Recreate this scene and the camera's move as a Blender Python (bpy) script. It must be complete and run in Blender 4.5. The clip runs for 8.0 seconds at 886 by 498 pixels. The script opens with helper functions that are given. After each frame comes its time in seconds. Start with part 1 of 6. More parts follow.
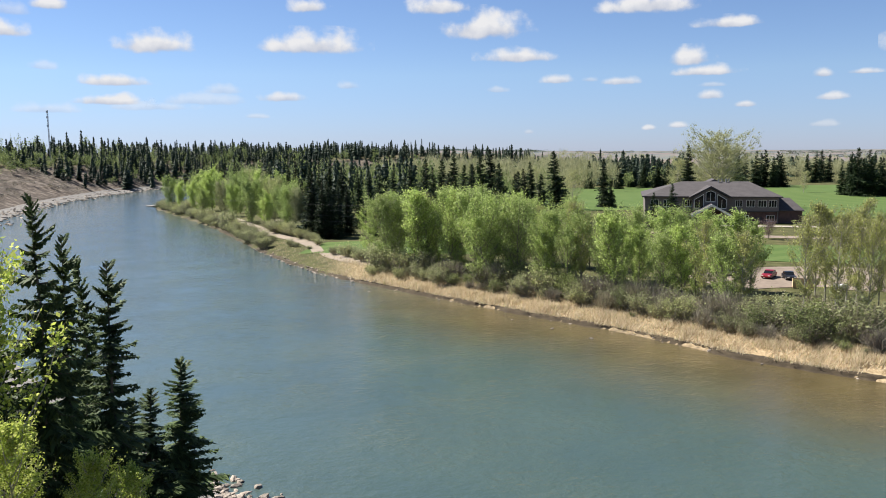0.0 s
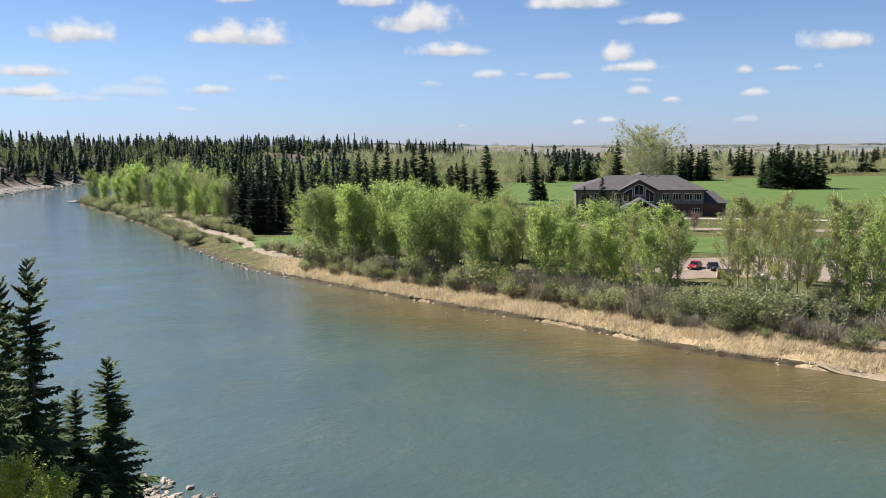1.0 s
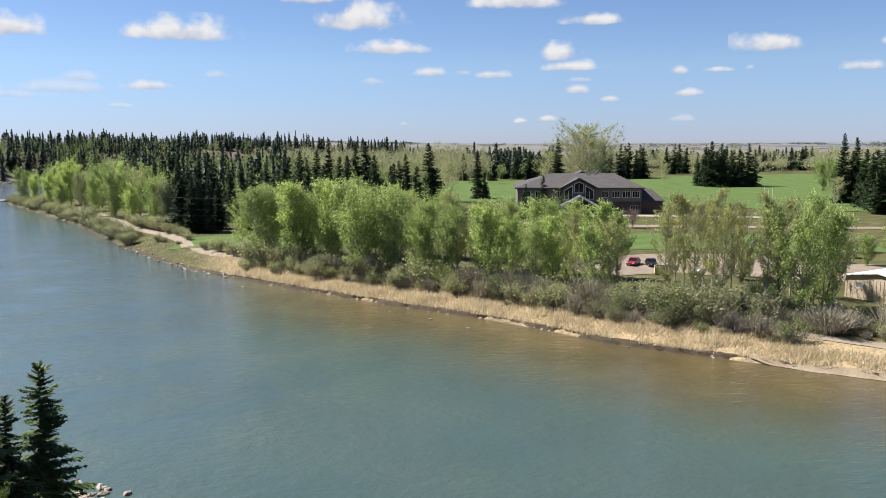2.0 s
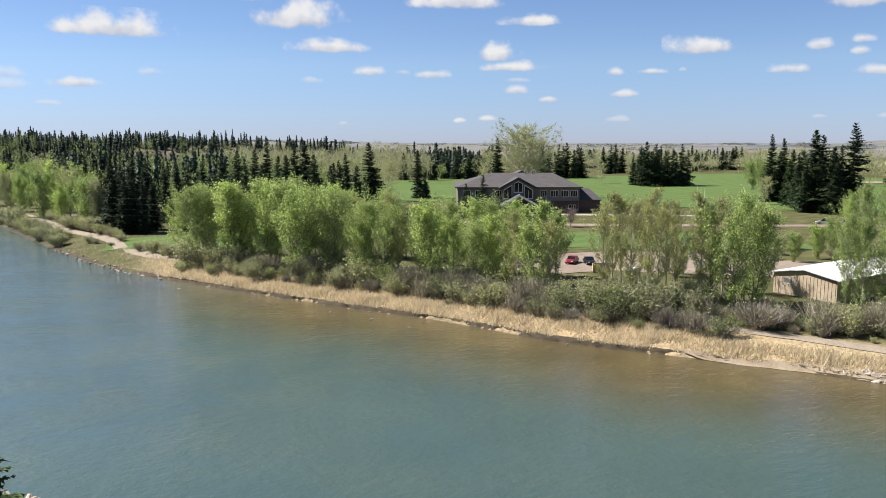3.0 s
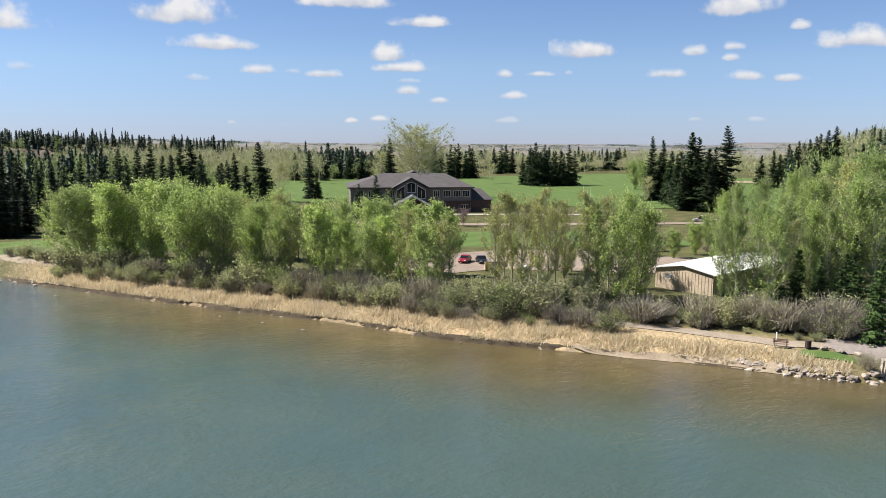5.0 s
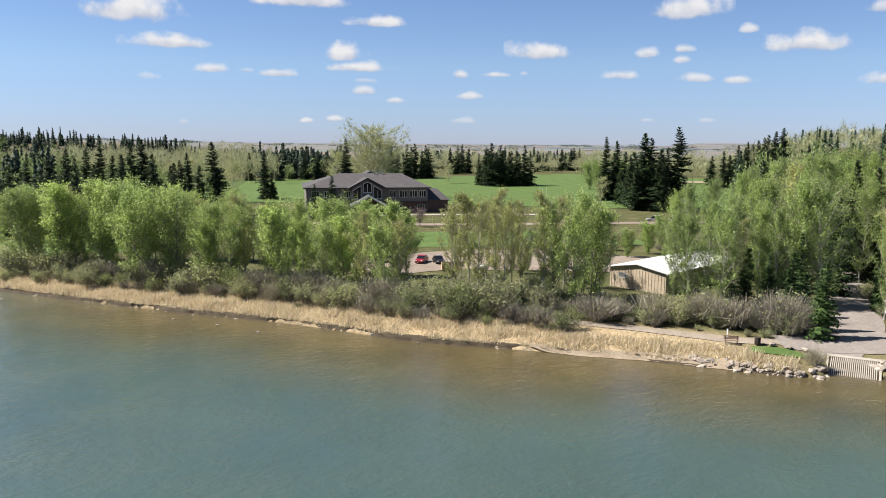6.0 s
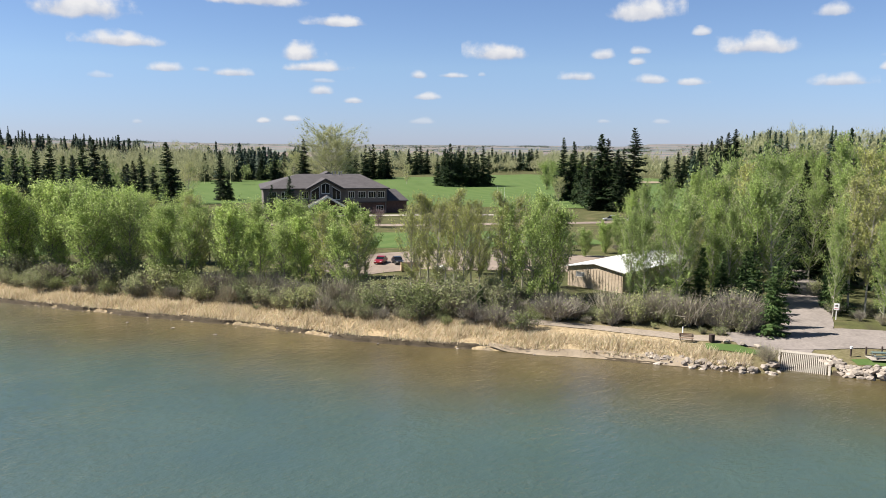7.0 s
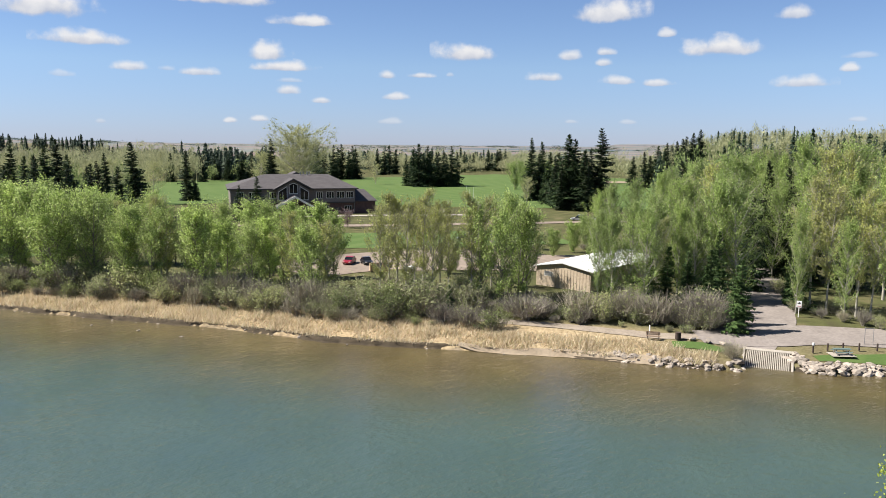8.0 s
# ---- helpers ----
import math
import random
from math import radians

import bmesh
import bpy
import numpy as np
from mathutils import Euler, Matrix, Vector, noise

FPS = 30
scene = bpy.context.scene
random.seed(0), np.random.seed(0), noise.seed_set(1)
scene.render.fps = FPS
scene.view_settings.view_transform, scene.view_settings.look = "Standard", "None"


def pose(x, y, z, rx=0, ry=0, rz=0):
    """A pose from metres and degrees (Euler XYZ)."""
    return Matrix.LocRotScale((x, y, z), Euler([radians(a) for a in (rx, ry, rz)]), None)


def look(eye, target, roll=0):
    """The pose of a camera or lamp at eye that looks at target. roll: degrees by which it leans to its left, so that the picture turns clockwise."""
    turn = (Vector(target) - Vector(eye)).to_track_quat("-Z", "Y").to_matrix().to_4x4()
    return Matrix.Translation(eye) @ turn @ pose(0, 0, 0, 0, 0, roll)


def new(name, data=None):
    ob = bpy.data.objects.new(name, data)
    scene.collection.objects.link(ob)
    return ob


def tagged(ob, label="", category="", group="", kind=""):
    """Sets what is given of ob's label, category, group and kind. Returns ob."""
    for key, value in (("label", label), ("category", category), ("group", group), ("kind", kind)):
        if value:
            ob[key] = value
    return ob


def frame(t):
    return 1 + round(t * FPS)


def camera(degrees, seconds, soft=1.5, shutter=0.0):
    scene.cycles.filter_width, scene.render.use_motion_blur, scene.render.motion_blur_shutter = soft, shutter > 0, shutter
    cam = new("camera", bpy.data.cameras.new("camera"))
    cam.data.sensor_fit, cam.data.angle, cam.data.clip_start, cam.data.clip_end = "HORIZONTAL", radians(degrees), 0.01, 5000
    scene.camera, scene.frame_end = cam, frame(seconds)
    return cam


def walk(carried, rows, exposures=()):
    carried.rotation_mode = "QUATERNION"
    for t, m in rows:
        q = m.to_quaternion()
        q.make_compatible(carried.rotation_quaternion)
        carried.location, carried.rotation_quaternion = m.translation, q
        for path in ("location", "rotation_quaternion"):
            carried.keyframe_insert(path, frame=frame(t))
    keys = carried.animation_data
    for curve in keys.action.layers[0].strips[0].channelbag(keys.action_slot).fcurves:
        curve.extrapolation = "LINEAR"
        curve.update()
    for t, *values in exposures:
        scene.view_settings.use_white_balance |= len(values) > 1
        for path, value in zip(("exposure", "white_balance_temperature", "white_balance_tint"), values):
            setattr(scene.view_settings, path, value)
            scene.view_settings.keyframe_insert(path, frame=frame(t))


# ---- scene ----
FOV, EYE = 58.0, 28.0
cam = camera(FOV, 8.0, soft=0.7)
# seconds, pitch from straight down, lean, heading; the camera turns on one spot high on the near bank
TURNS = [
    (0.0, 82.909, 0.509, 0.031), (0.5, 82.639, 0.464, -2.423), (1.0, 82.453, 0.414, -4.706), (1.5, 82.354, 0.340, -6.753),
    (3.0, 82.248, 0.047, -13.073), (3.5, 82.254, -0.023, -15.172), (4.0, 82.266, -0.112, -17.136), (4.5, 82.274, -0.172, -19.005),
    (6.0, 82.311, -0.393, -23.819), (6.5, 82.347, -0.410, -25.349), (7.0, 82.371, -0.456, -26.767), (7.5, 82.378, -0.492, -27.833),
    (8.0, 82.396, -0.508, -29.002),
]
walk(cam, [(t, pose(0, 0, EYE, rx, ry, rz)) for t, rx, ry, rz in TURNS], [(0.0, 1.15), (8.0, 1.15)])

# ---- sky, sun ----
SUN_AZ, SUN_EL = -63.0, 49.0          # degrees clockwise from +y, and above the horizon
world = bpy.data.worlds.new("world")
scene.world = world
world.use_nodes = True
wn, wl = world.node_tree.nodes, world.node_tree.links
sky = wn.new("ShaderNodeTexSky")
sky.sky_type, sky.sun_disc = "NISHITA", False
sky.sun_elevation, sky.sun_rotation = radians(SUN_EL), radians(SUN_AZ)
sky.altitude, sky.air_density, sky.dust_density, sky.ozone_density = 900, 1.0, 0.0, 2.5
# clear northern air: the low sky is a cool pale blue
up_at, up_z, cool, tint = wn.new("ShaderNodeTexCoord"), wn.new("ShaderNodeSeparateXYZ"), wn.new("ShaderNodeValToRGB"), wn.new("ShaderNodeMix")
wl.new(up_at.outputs["Generated"], up_z.inputs[0])
wl.new(up_z.outputs[2], cool.inputs[0])
for stop, (at, c) in zip((cool.color_ramp.elements[0], cool.color_ramp.elements[1], cool.color_ramp.elements.new(0.09)), ((0.0, (0.57, 0.69, 1.17)), (0.3, (0.97, 1.0, 1.09)), (0.09, (0.88, 0.95, 1.17)))):
    stop.position, stop.color = at, (*c, 1)
tint.data_type, tint.blend_type = "RGBA", "MULTIPLY"
tint.inputs[0].default_value = 1.0
wl.new(sky.outputs[0], tint.inputs[6])
wl.new(cool.outputs[0], tint.inputs[7])
wl.new(tint.outputs[2], wn["Background"].inputs[0])
wn["Background"].inputs[1].default_value = 0.047
sun_data = bpy.data.lights.new("sun", "SUN")
sun_data.energy, sun_data.angle, sun_data.color = 5.0, radians(0.5), (1.0, 0.95, 0.87)
sun = new("sun", sun_data)
sa, se = radians(SUN_AZ), radians(SUN_EL)
sun.matrix_world = look((300 * math.sin(sa) * math.cos(se), 300 * math.cos(sa) * math.cos(se), 300 * math.sin(se)), (0, 0, 0))


# ---- materials ----
def material(name, rough=0.8, metal=0.0, spec=0.3):
    m = bpy.data.materials.new(name)
    m.use_nodes = True
    p = m.node_tree.nodes["Principled BSDF"]
    p.inputs["Roughness"].default_value, p.inputs["Metallic"].default_value = rough, metal
    p.inputs["Specular IOR Level"].default_value = spec
    return m, m.node_tree.nodes, m.node_tree.links, p


def ramp_node(n, l, source, stops):
    r = n.new("ShaderNodeValToRGB")
    while len(r.color_ramp.elements) < len(stops):
        r.color_ramp.elements.new(0.5)
    for e, (at, c) in zip(r.color_ramp.elements, stops):
        e.position, e.color = at, (*c, 1)
    l.new(source, r.inputs[0])
    return r.outputs[0]


def noise_node(n, l, scale, detail=4, coords="Object", stretch=(1, 1, 1), rough=0.55):
    t = n.new("ShaderNodeTexCoord")
    mp = n.new("ShaderNodeMapping")
    mp.inputs["Scale"].default_value = stretch
    l.new(t.outputs[coords], mp.inputs[0])
    x = n.new("ShaderNodeTexNoise")
    x.inputs["Scale"].default_value, x.inputs["Detail"].default_value, x.inputs["Roughness"].default_value = scale, detail, rough
    l.new(mp.outputs[0], x.inputs[0])
    return x.outputs[0]


def mixed(n, l, fac, a, b, mode="MIX"):
    x = n.new("ShaderNodeMix")
    x.data_type, x.blend_type = "RGBA", mode
    for value, key in ((fac, 0), (a, 6), (b, 7)):
        if isinstance(value, bpy.types.NodeSocket):
            l.new(value, x.inputs[key])
        else:
            x.inputs[key].default_value = value if key == 0 else (*value, 1)
    return x.outputs[2]


def bump_node(n, l, p, height, strength, distance):
    b = n.new("ShaderNodeBump")
    b.inputs["Strength"].default_value, b.inputs["Distance"].default_value = strength, distance
    l.new(height, b.inputs["Height"])
    l.new(b.outputs[0], p.inputs["Normal"])


def surface(name, dark, light, scale, rough=0.85, metal=0.0, bump=0.3, depth=0.02, fine=6.0, spec=0.3, stretch=(1, 1, 1), each=0.0):
    """Two-scale variation between two colours with fine relief; each: how far single objects differ."""
    m, n, l, p = material(name, rough, metal, spec)
    big = noise_node(n, l, scale, 4, stretch=stretch)
    small = noise_node(n, l, scale * fine, 3, stretch=stretch)
    c = ramp_node(n, l, big, [(0.3, dark), (0.7, light)])
    mid = tuple(0.5 * (a + b) for a, b in zip(dark, light))
    c = mixed(n, l, 0.35, c, ramp_node(n, l, small, [(0.3, tuple(v * 0.6 for v in mid)), (0.7, tuple(min(1, v * 1.4) for v in mid))]))
    if each:
        info = n.new("ShaderNodeObjectInfo")
        c = mixed(n, l, 1.0, c, ramp_node(n, l, info.outputs["Random"], [(0, (1 - each,) * 3), (1, (1 + each, 1 + each * 0.9, 1 + each * 0.8))]), "MULTIPLY")
    l.new(c, p.inputs["Base Color"])
    if bump:
        bump_node(n, l, p, small, bump, depth)
    return m


def foliage(name, colours, through_light=0.35, each=0.2, rough=0.6):
    """Leaves: matt with light coming through; colour differs leaf by leaf and tree by tree."""
    m, n, l, p = material(name, rough, 0, 0.15)
    geo, info = n.new("ShaderNodeNewGeometry"), n.new("ShaderNodeObjectInfo")
    c = ramp_node(n, l, geo.outputs["Random Per Island"], [(i / (len(colours) - 1), k) for i, k in enumerate(colours)])
    c = mixed(n, l, 1.0, c, ramp_node(n, l, info.outputs["Random"], [(0, (1 - each, 1 - each, 1 - each)), (0.5, (1.0, 1.0, 1.0)), (1, (1 + each * 0.9, 1 + each * 0.9, 1 + each * 0.3))]), "MULTIPLY")
    l.new(c, p.inputs["Base Color"])
    tr, mx = n.new("ShaderNodeBsdfTranslucent"), n.new("ShaderNodeMixShader")
    l.new(c, tr.inputs[0])
    mx.inputs[0].default_value = through_light
    l.new(p.outputs[0], mx.inputs[1])
    l.new(tr.outputs[0], mx.inputs[2])
    l.new(mx.outputs[0], n["Material Output"].inputs[0])
    return m


def ground_material():
    m, n, l, p = material("land", 0.95, 0, 0.1)
    zone = n.new("ShaderNodeVertexColor")
    zone.layer_name = "zone"
    sep = n.new("ShaderNodeSeparateColor")
    l.new(zone.outputs[0], sep.inputs[0])
    wide, mid, fine = noise_node(n, l, 0.03, 5), noise_node(n, l, 0.25, 5), noise_node(n, l, 2.2, 3)
    grass = ramp_node(n, l, mid, [(0.3, (0.06, 0.055, 0.03)), (0.5, (0.075, 0.08, 0.032)), (0.72, (0.13, 0.11, 0.06))])
    dry = ramp_node(n, l, fine, [(0.25, (0.19, 0.14, 0.08)), (0.55, (0.34, 0.265, 0.165)), (0.8, (0.46, 0.375, 0.25))])
    earth = ramp_node(n, l, mid, [(0.3, (0.045, 0.038, 0.032)), (0.5, (0.11, 0.09, 0.075)), (0.68, (0.22, 0.19, 0.16))])
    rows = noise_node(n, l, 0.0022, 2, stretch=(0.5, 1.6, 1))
    # farmland strips, their colours shifted blue-grey to carry the haze of distance
    hazed_field = ramp_node(n, l, rows, [(0.36, (0.075, 0.105, 0.13)), (0.44, (0.215, 0.165, 0.155)), (0.47, (0.11, 0.15, 0.135)), (0.54, (0.225, 0.18, 0.17)), (0.58, (0.08, 0.11, 0.125)), (0.65, (0.18, 0.18, 0.17))])
    c = mixed(n, l, sep.outputs[0], grass, dry)
    c = mixed(n, l, sep.outputs[1], c, earth)
    c = mixed(n, l, sep.outputs[2], c, hazed_field)
    c = mixed(n, l, 0.3, c, mixed(n, l, 1.0, c, ramp_node(n, l, wide, [(0.3, (0.6, 0.65, 0.6)), (0.7, (1.3, 1.2, 1.1))]), "MULTIPLY"))
    l.new(c, p.inputs["Base Color"])
    bump_node(n, l, p, fine, 0.6, 0.25)
    return m


def water_material():
    m, n, l, p = material("river_water", 0.12, 0, 0.5)
    at = n.new("ShaderNodeVertexColor")
    at.layer_name = "shallow"
    silt = noise_node(n, l, 0.035, 5, stretch=(1, 1, 1))
    deep = ramp_node(n, l, silt, [(0.3, (0.038, 0.064, 0.054)), (0.7, (0.052, 0.082, 0.068))])
    bed = ramp_node(n, l, noise_node(n, l, 0.12, 5), [(0.3, (0.060, 0.045, 0.017)), (0.7, (0.098, 0.074, 0.029))])
    l.new(mixed(n, l, at.outputs[0], deep, bed), p.inputs["Base Color"])
    p.inputs["IOR"].default_value = 1.33
    chop = noise_node(n, l, 0.55, 4, stretch=(1.0, 1.5, 1), rough=0.6)
    swirl = noise_node(n, l, 0.09, 4)
    add = n.new("ShaderNodeMath")
    add.operation = "MULTIPLY"
    fine = noise_node(n, l, 1.5, 3, stretch=(1.0, 1.5, 1), rough=0.6)
    l.new(mixed(n, l, 0.3, chop, fine), add.inputs[0])
    l.new(swirl, add.inputs[1])
    bump_node(n, l, p, add.outputs[0], 1.0, 0.42)
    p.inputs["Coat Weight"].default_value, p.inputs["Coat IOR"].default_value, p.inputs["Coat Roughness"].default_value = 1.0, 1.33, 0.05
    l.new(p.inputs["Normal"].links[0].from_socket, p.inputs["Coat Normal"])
    l.new(ramp_node(n, l, swirl, [(0.35, (0.40,) * 3), (0.65, (0.55,) * 3)]), p.inputs["Roughness"])
    return m


def cloud_material():
    """Thin water vapour: noise-edged, glowing softly as part of the sky's backdrop."""
    m, n, l, p = material("cloud_vapour", 1, 0, 0)
    t, info = n.new("ShaderNodeTexCoord"), n.new("ShaderNodeObjectInfo")
    sep = n.new("ShaderNodeSeparateXYZ")
    l.new(t.outputs["Generated"], sep.inputs[0])

    def calc(op, a, b=0.0):
        x = n.new("ShaderNodeMath")
        x.operation = op
        for v, s in ((a, x.inputs[0]), (b, x.inputs[1])):
            if isinstance(v, bpy.types.NodeSocket):
                l.new(v, s)
            else:
                s.default_value = v
        return x.outputs[0]
    u = calc("MULTIPLY", calc("SUBTRACT", sep.outputs[0], 0.5), 2.0)
    v = calc("SUBTRACT", sep.outputs[2], 0.30)
    up = calc("MULTIPLY", calc("MAXIMUM", v, 0.0), 1.45)
    down = calc("MULTIPLY", calc("MINIMUM", v, 0.0), 4.2)
    e = calc("SQRT", calc("ADD", calc("MULTIPLY", u, u), calc("ADD", calc("MULTIPLY", up, up), calc("MULTIPLY", down, down))))
    mp, nz = n.new("ShaderNodeMapping"), n.new("ShaderNodeTexNoise")
    l.new(t.outputs["Object"], mp.inputs[0])
    off = n.new("ShaderNodeCombineXYZ")
    l.new(calc("MULTIPLY", info.outputs["Random"], 9000.0), off.inputs[0])
    l.new(off.outputs[0], mp.inputs["Location"])
    l.new(mp.outputs[0], nz.inputs[0])
    nz.inputs["Scale"].default_value, nz.inputs["Detail"].default_value, nz.inputs["Roughness"].default_value = 0.0085, 5, 0.52
    edge = calc("ADD", calc("SUBTRACT", 0.92, e), calc("MULTIPLY", calc("SUBTRACT", nz.outputs[0], 0.5), 1.55))
    sep2 = n.new("ShaderNodeSeparateColor")
    l.new(info.outputs["Color"], sep2.inputs[0])
    soft = n.new("ShaderNodeMapRange")
    soft.interpolation_type = "SMOOTHSTEP"
    l.new(edge, soft.inputs[0])
    soft.inputs[1].default_value, soft.inputs[2].default_value = 0.0, 0.62
    alpha = calc("MULTIPLY", soft.outputs[0], info.outputs["Alpha"])
    em, tr, mx = n.new("ShaderNodeEmission"), n.new("ShaderNodeBsdfTransparent"), n.new("ShaderNodeMixShader")
    # sunlit top and shaded grey-lavender base, both painted into the glow by height
    l.new(ramp_node(n, l, calc("ADD", sep.outputs[2], calc("MULTIPLY", calc("SUBTRACT", nz.outputs[0], 0.5), 0.8)), [(0.12, (0.56, 0.61, 0.74)), (0.5, (0.95, 0.95, 0.97))]), em.inputs[0])
    em.inputs[1].default_value = 0.40
    l.new(alpha, mx.inputs[0])
    l.new(tr.outputs[0], mx.inputs[1])
    l.new(em.outputs[0], mx.inputs[2])
    l.new(mx.outputs[0], n["Material Output"].inputs[0])
    return m


def lawn_material():
    m, n, l, p = material("mown_grass", 0.9, 0, 0.1)
    t, w = n.new("ShaderNodeTexCoord"), n.new("ShaderNodeTexWave")
    mp = n.new("ShaderNodeMapping")
    mp.inputs["Rotation"].default_value = (0, 0, radians(62))
    l.new(t.outputs["Object"], mp.inputs[0])
    l.new(mp.outputs[0], w.inputs[0])
    w.inputs["Scale"].default_value, w.inputs["Distortion"].default_value, w.inputs["Detail"].default_value = 0.045, 0.6, 1
    c = ramp_node(n, l, w.outputs[1], [(0.4, (0.066, 0.112, 0.030)), (0.6, (0.105, 0.150, 0.046))])
    c = mixed(n, l, 0.4, c, ramp_node(n, l, noise_node(n, l, 0.06, 5), [(0.3, (0.062, 0.09, 0.028)), (0.7, (0.115, 0.136, 0.055))]))
    fine = noise_node(n, l, 3.0, 3)
    l.new(mixed(n, l, 0.3, c, ramp_node(n, l, fine, [(0.3, (0.042, 0.085, 0.02)), (0.7, (0.10, 0.16, 0.045))])), p.inputs["Base Color"])
    bump_node(n, l, p, fine, 0.4, 0.05)
    return m


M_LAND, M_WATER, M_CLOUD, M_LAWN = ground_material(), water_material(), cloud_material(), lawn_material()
M_BANK = surface("cut_bank_earth", (0.022, 0.017, 0.011), (0.09, 0.068, 0.042), 0.9, 0.95, bump=0.8, depth=0.15)
M_DRY = foliage("dry_grass", [(0.42, 0.33, 0.21), (0.60, 0.49, 0.34), (0.72, 0.62, 0.46), (0.38, 0.36, 0.18)], 0.42, 0.1)
M_ROAD = surface("worn_asphalt", (0.175, 0.150, 0.134), (0.245, 0.212, 0.19), 0.35, 0.95, bump=0.3)
M_PATH = surface("gravel_path", (0.20, 0.163, 0.125), (0.29, 0.24, 0.19), 0.5, 0.95, bump=0.5)
M_GRAVEL = surface("gravel_lot", (0.165, 0.128, 0.10), (0.26, 0.21, 0.17), 0.15, 0.95, bump=0.5)
M_CONCRETE = surface("ramp_concrete", (0.26, 0.228, 0.19), (0.36, 0.325, 0.275), 0.6, 0.9, bump=0.3)
M_SAND = surface("pale_sand", (0.20, 0.155, 0.105), (0.29, 0.235, 0.17), 0.4, 0.95, bump=0.3)
M_ROCK = surface("bank_rock", (0.19, 0.16, 0.13), (0.40, 0.35, 0.30), 0.9, 0.9, bump=0.7, depth=0.05, each=0.28)
M_COBBLE = surface("river_cobbles", (0.09, 0.082, 0.075), (0.27, 0.255, 0.235), 0.55, 0.9, bump=1.0, depth=0.3, fine=5)
M_BARK = surface("grey_bark", (0.10, 0.085, 0.07), (0.30, 0.27, 0.23), 2.0, 0.95, bump=0.6, stretch=(1, 1, 0.3))
M_PALEBARK = surface("pale_poplar_bark", (0.22, 0.20, 0.165), (0.46, 0.43, 0.37), 1.5, 0.9, bump=0.4, stretch=(1, 1, 0.4))
M_DARKBARK = surface("spruce_bark", (0.05, 0.04, 0.032), (0.15, 0.12, 0.095), 2.5, 0.95, bump=0.6)
M_LEAF = foliage("poplar_leaves", [(0.16, 0.22, 0.062), (0.275, 0.365, 0.10), (0.41, 0.51, 0.165), (0.53, 0.60, 0.26)], 0.52, 0.24)
M_BRIGHT = foliage("fresh_leaves", [(0.125, 0.18, 0.052), (0.21, 0.285, 0.08), (0.31, 0.40, 0.13), (0.43, 0.50, 0.21)], 0.48, 0.26)
M_YELLOW = foliage("yellow_green_leaves", [(0.22, 0.29, 0.05), (0.36, 0.44, 0.075), (0.48, 0.54, 0.12), (0.56, 0.59, 0.20)], 0.5, 0.12)
M_OLIVE = foliage("budding_leaves", [(0.20, 0.21, 0.07), (0.33, 0.345, 0.115), (0.46, 0.46, 0.18), (0.37, 0.42, 0.14)], 0.42, 0.2)
M_SHRUB = foliage("willow_leaves", [(0.17, 0.195, 0.085), (0.28, 0.31, 0.145), (0.38, 0.40, 0.21), (0.34, 0.32, 0.21)], 0.5, 0.3)
M_DULL = foliage("dull_shrub_leaves", [(0.11, 0.135, 0.055), (0.19, 0.225, 0.09), (0.27, 0.30, 0.13)], 0.38, 0.3)
M_TWIG = foliage("bare_twigs", [(0.16, 0.14, 0.115), (0.27, 0.24, 0.20), (0.37, 0.33, 0.275)], 0.0, 0.3)
M_PALE = foliage("pale_budding_twigs", [(0.30, 0.31, 0.15), (0.40, 0.41, 0.20), (0.48, 0.47, 0.26)], 0.35, 0.15)
M_PLUM = foliage("plum_leaves", [(0.11, 0.075, 0.075), (0.19, 0.135, 0.13), (0.25, 0.185, 0.17)], 0.25, 0.05)
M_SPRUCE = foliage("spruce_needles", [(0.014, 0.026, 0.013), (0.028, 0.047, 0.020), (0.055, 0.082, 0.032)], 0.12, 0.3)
M_SPRUCE_LIGHT = foliage("young_spruce_needles", [(0.035, 0.062, 0.022), (0.058, 0.098, 0.033), (0.085, 0.13, 0.045)], 0.15, 0.25)
M_NEAR = foliage("near_spruce_needles", [(0.035, 0.055, 0.024), (0.065, 0.098, 0.038), (0.12, 0.16, 0.062)], 0.25, 0.2)
# paler and bluer than M_SPRUCE: distance haze mixed into the needle colour
M_HAZED_SPRUCE = foliage("hazed_far_spruce", [(0.024, 0.040, 0.027), (0.038, 0.060, 0.036), (0.060, 0.088, 0.050)], 0.15, 0.1)
M_FAR_LEAF = foliage("far_leaves", [(0.12, 0.16, 0.06), (0.19, 0.24, 0.09), (0.27, 0.31, 0.13)], 0.35, 0.1)
M_FAR_PALE = foliage("far_pale_leaves", [(0.26, 0.265, 0.15), (0.34, 0.345, 0.19), (0.41, 0.405, 0.24)], 0.35, 0.1)


def plain(name, colour, rough=0.5, metal=0.0, spec=0.4):
    return surface(name, tuple(c * 0.85 for c in colour), tuple(min(1, c * 1.12) for c in colour), 1.3, rough, metal, bump=0.08, spec=spec)


M_ROOF = surface("asphalt_shingles", (0.055, 0.049, 0.05), (0.09, 0.081, 0.082), 0.5, 0.9, bump=0.5, stretch=(1, 1, 3))
M_SIDING = surface("taupe_siding", (0.13, 0.112, 0.102), (0.185, 0.16, 0.146), 0.4, 0.8, bump=0.3, stretch=(0.2, 0.2, 6))
M_BRICK = surface("brown_brick", (0.085, 0.05, 0.042), (0.15, 0.09, 0.075), 1.2, 0.9, bump=0.4)
M_TRIM = plain("pale_trim", (0.74, 0.71, 0.66), 0.6)
M_FASCIA = plain("dark_fascia", (0.06, 0.05, 0.048), 0.6)
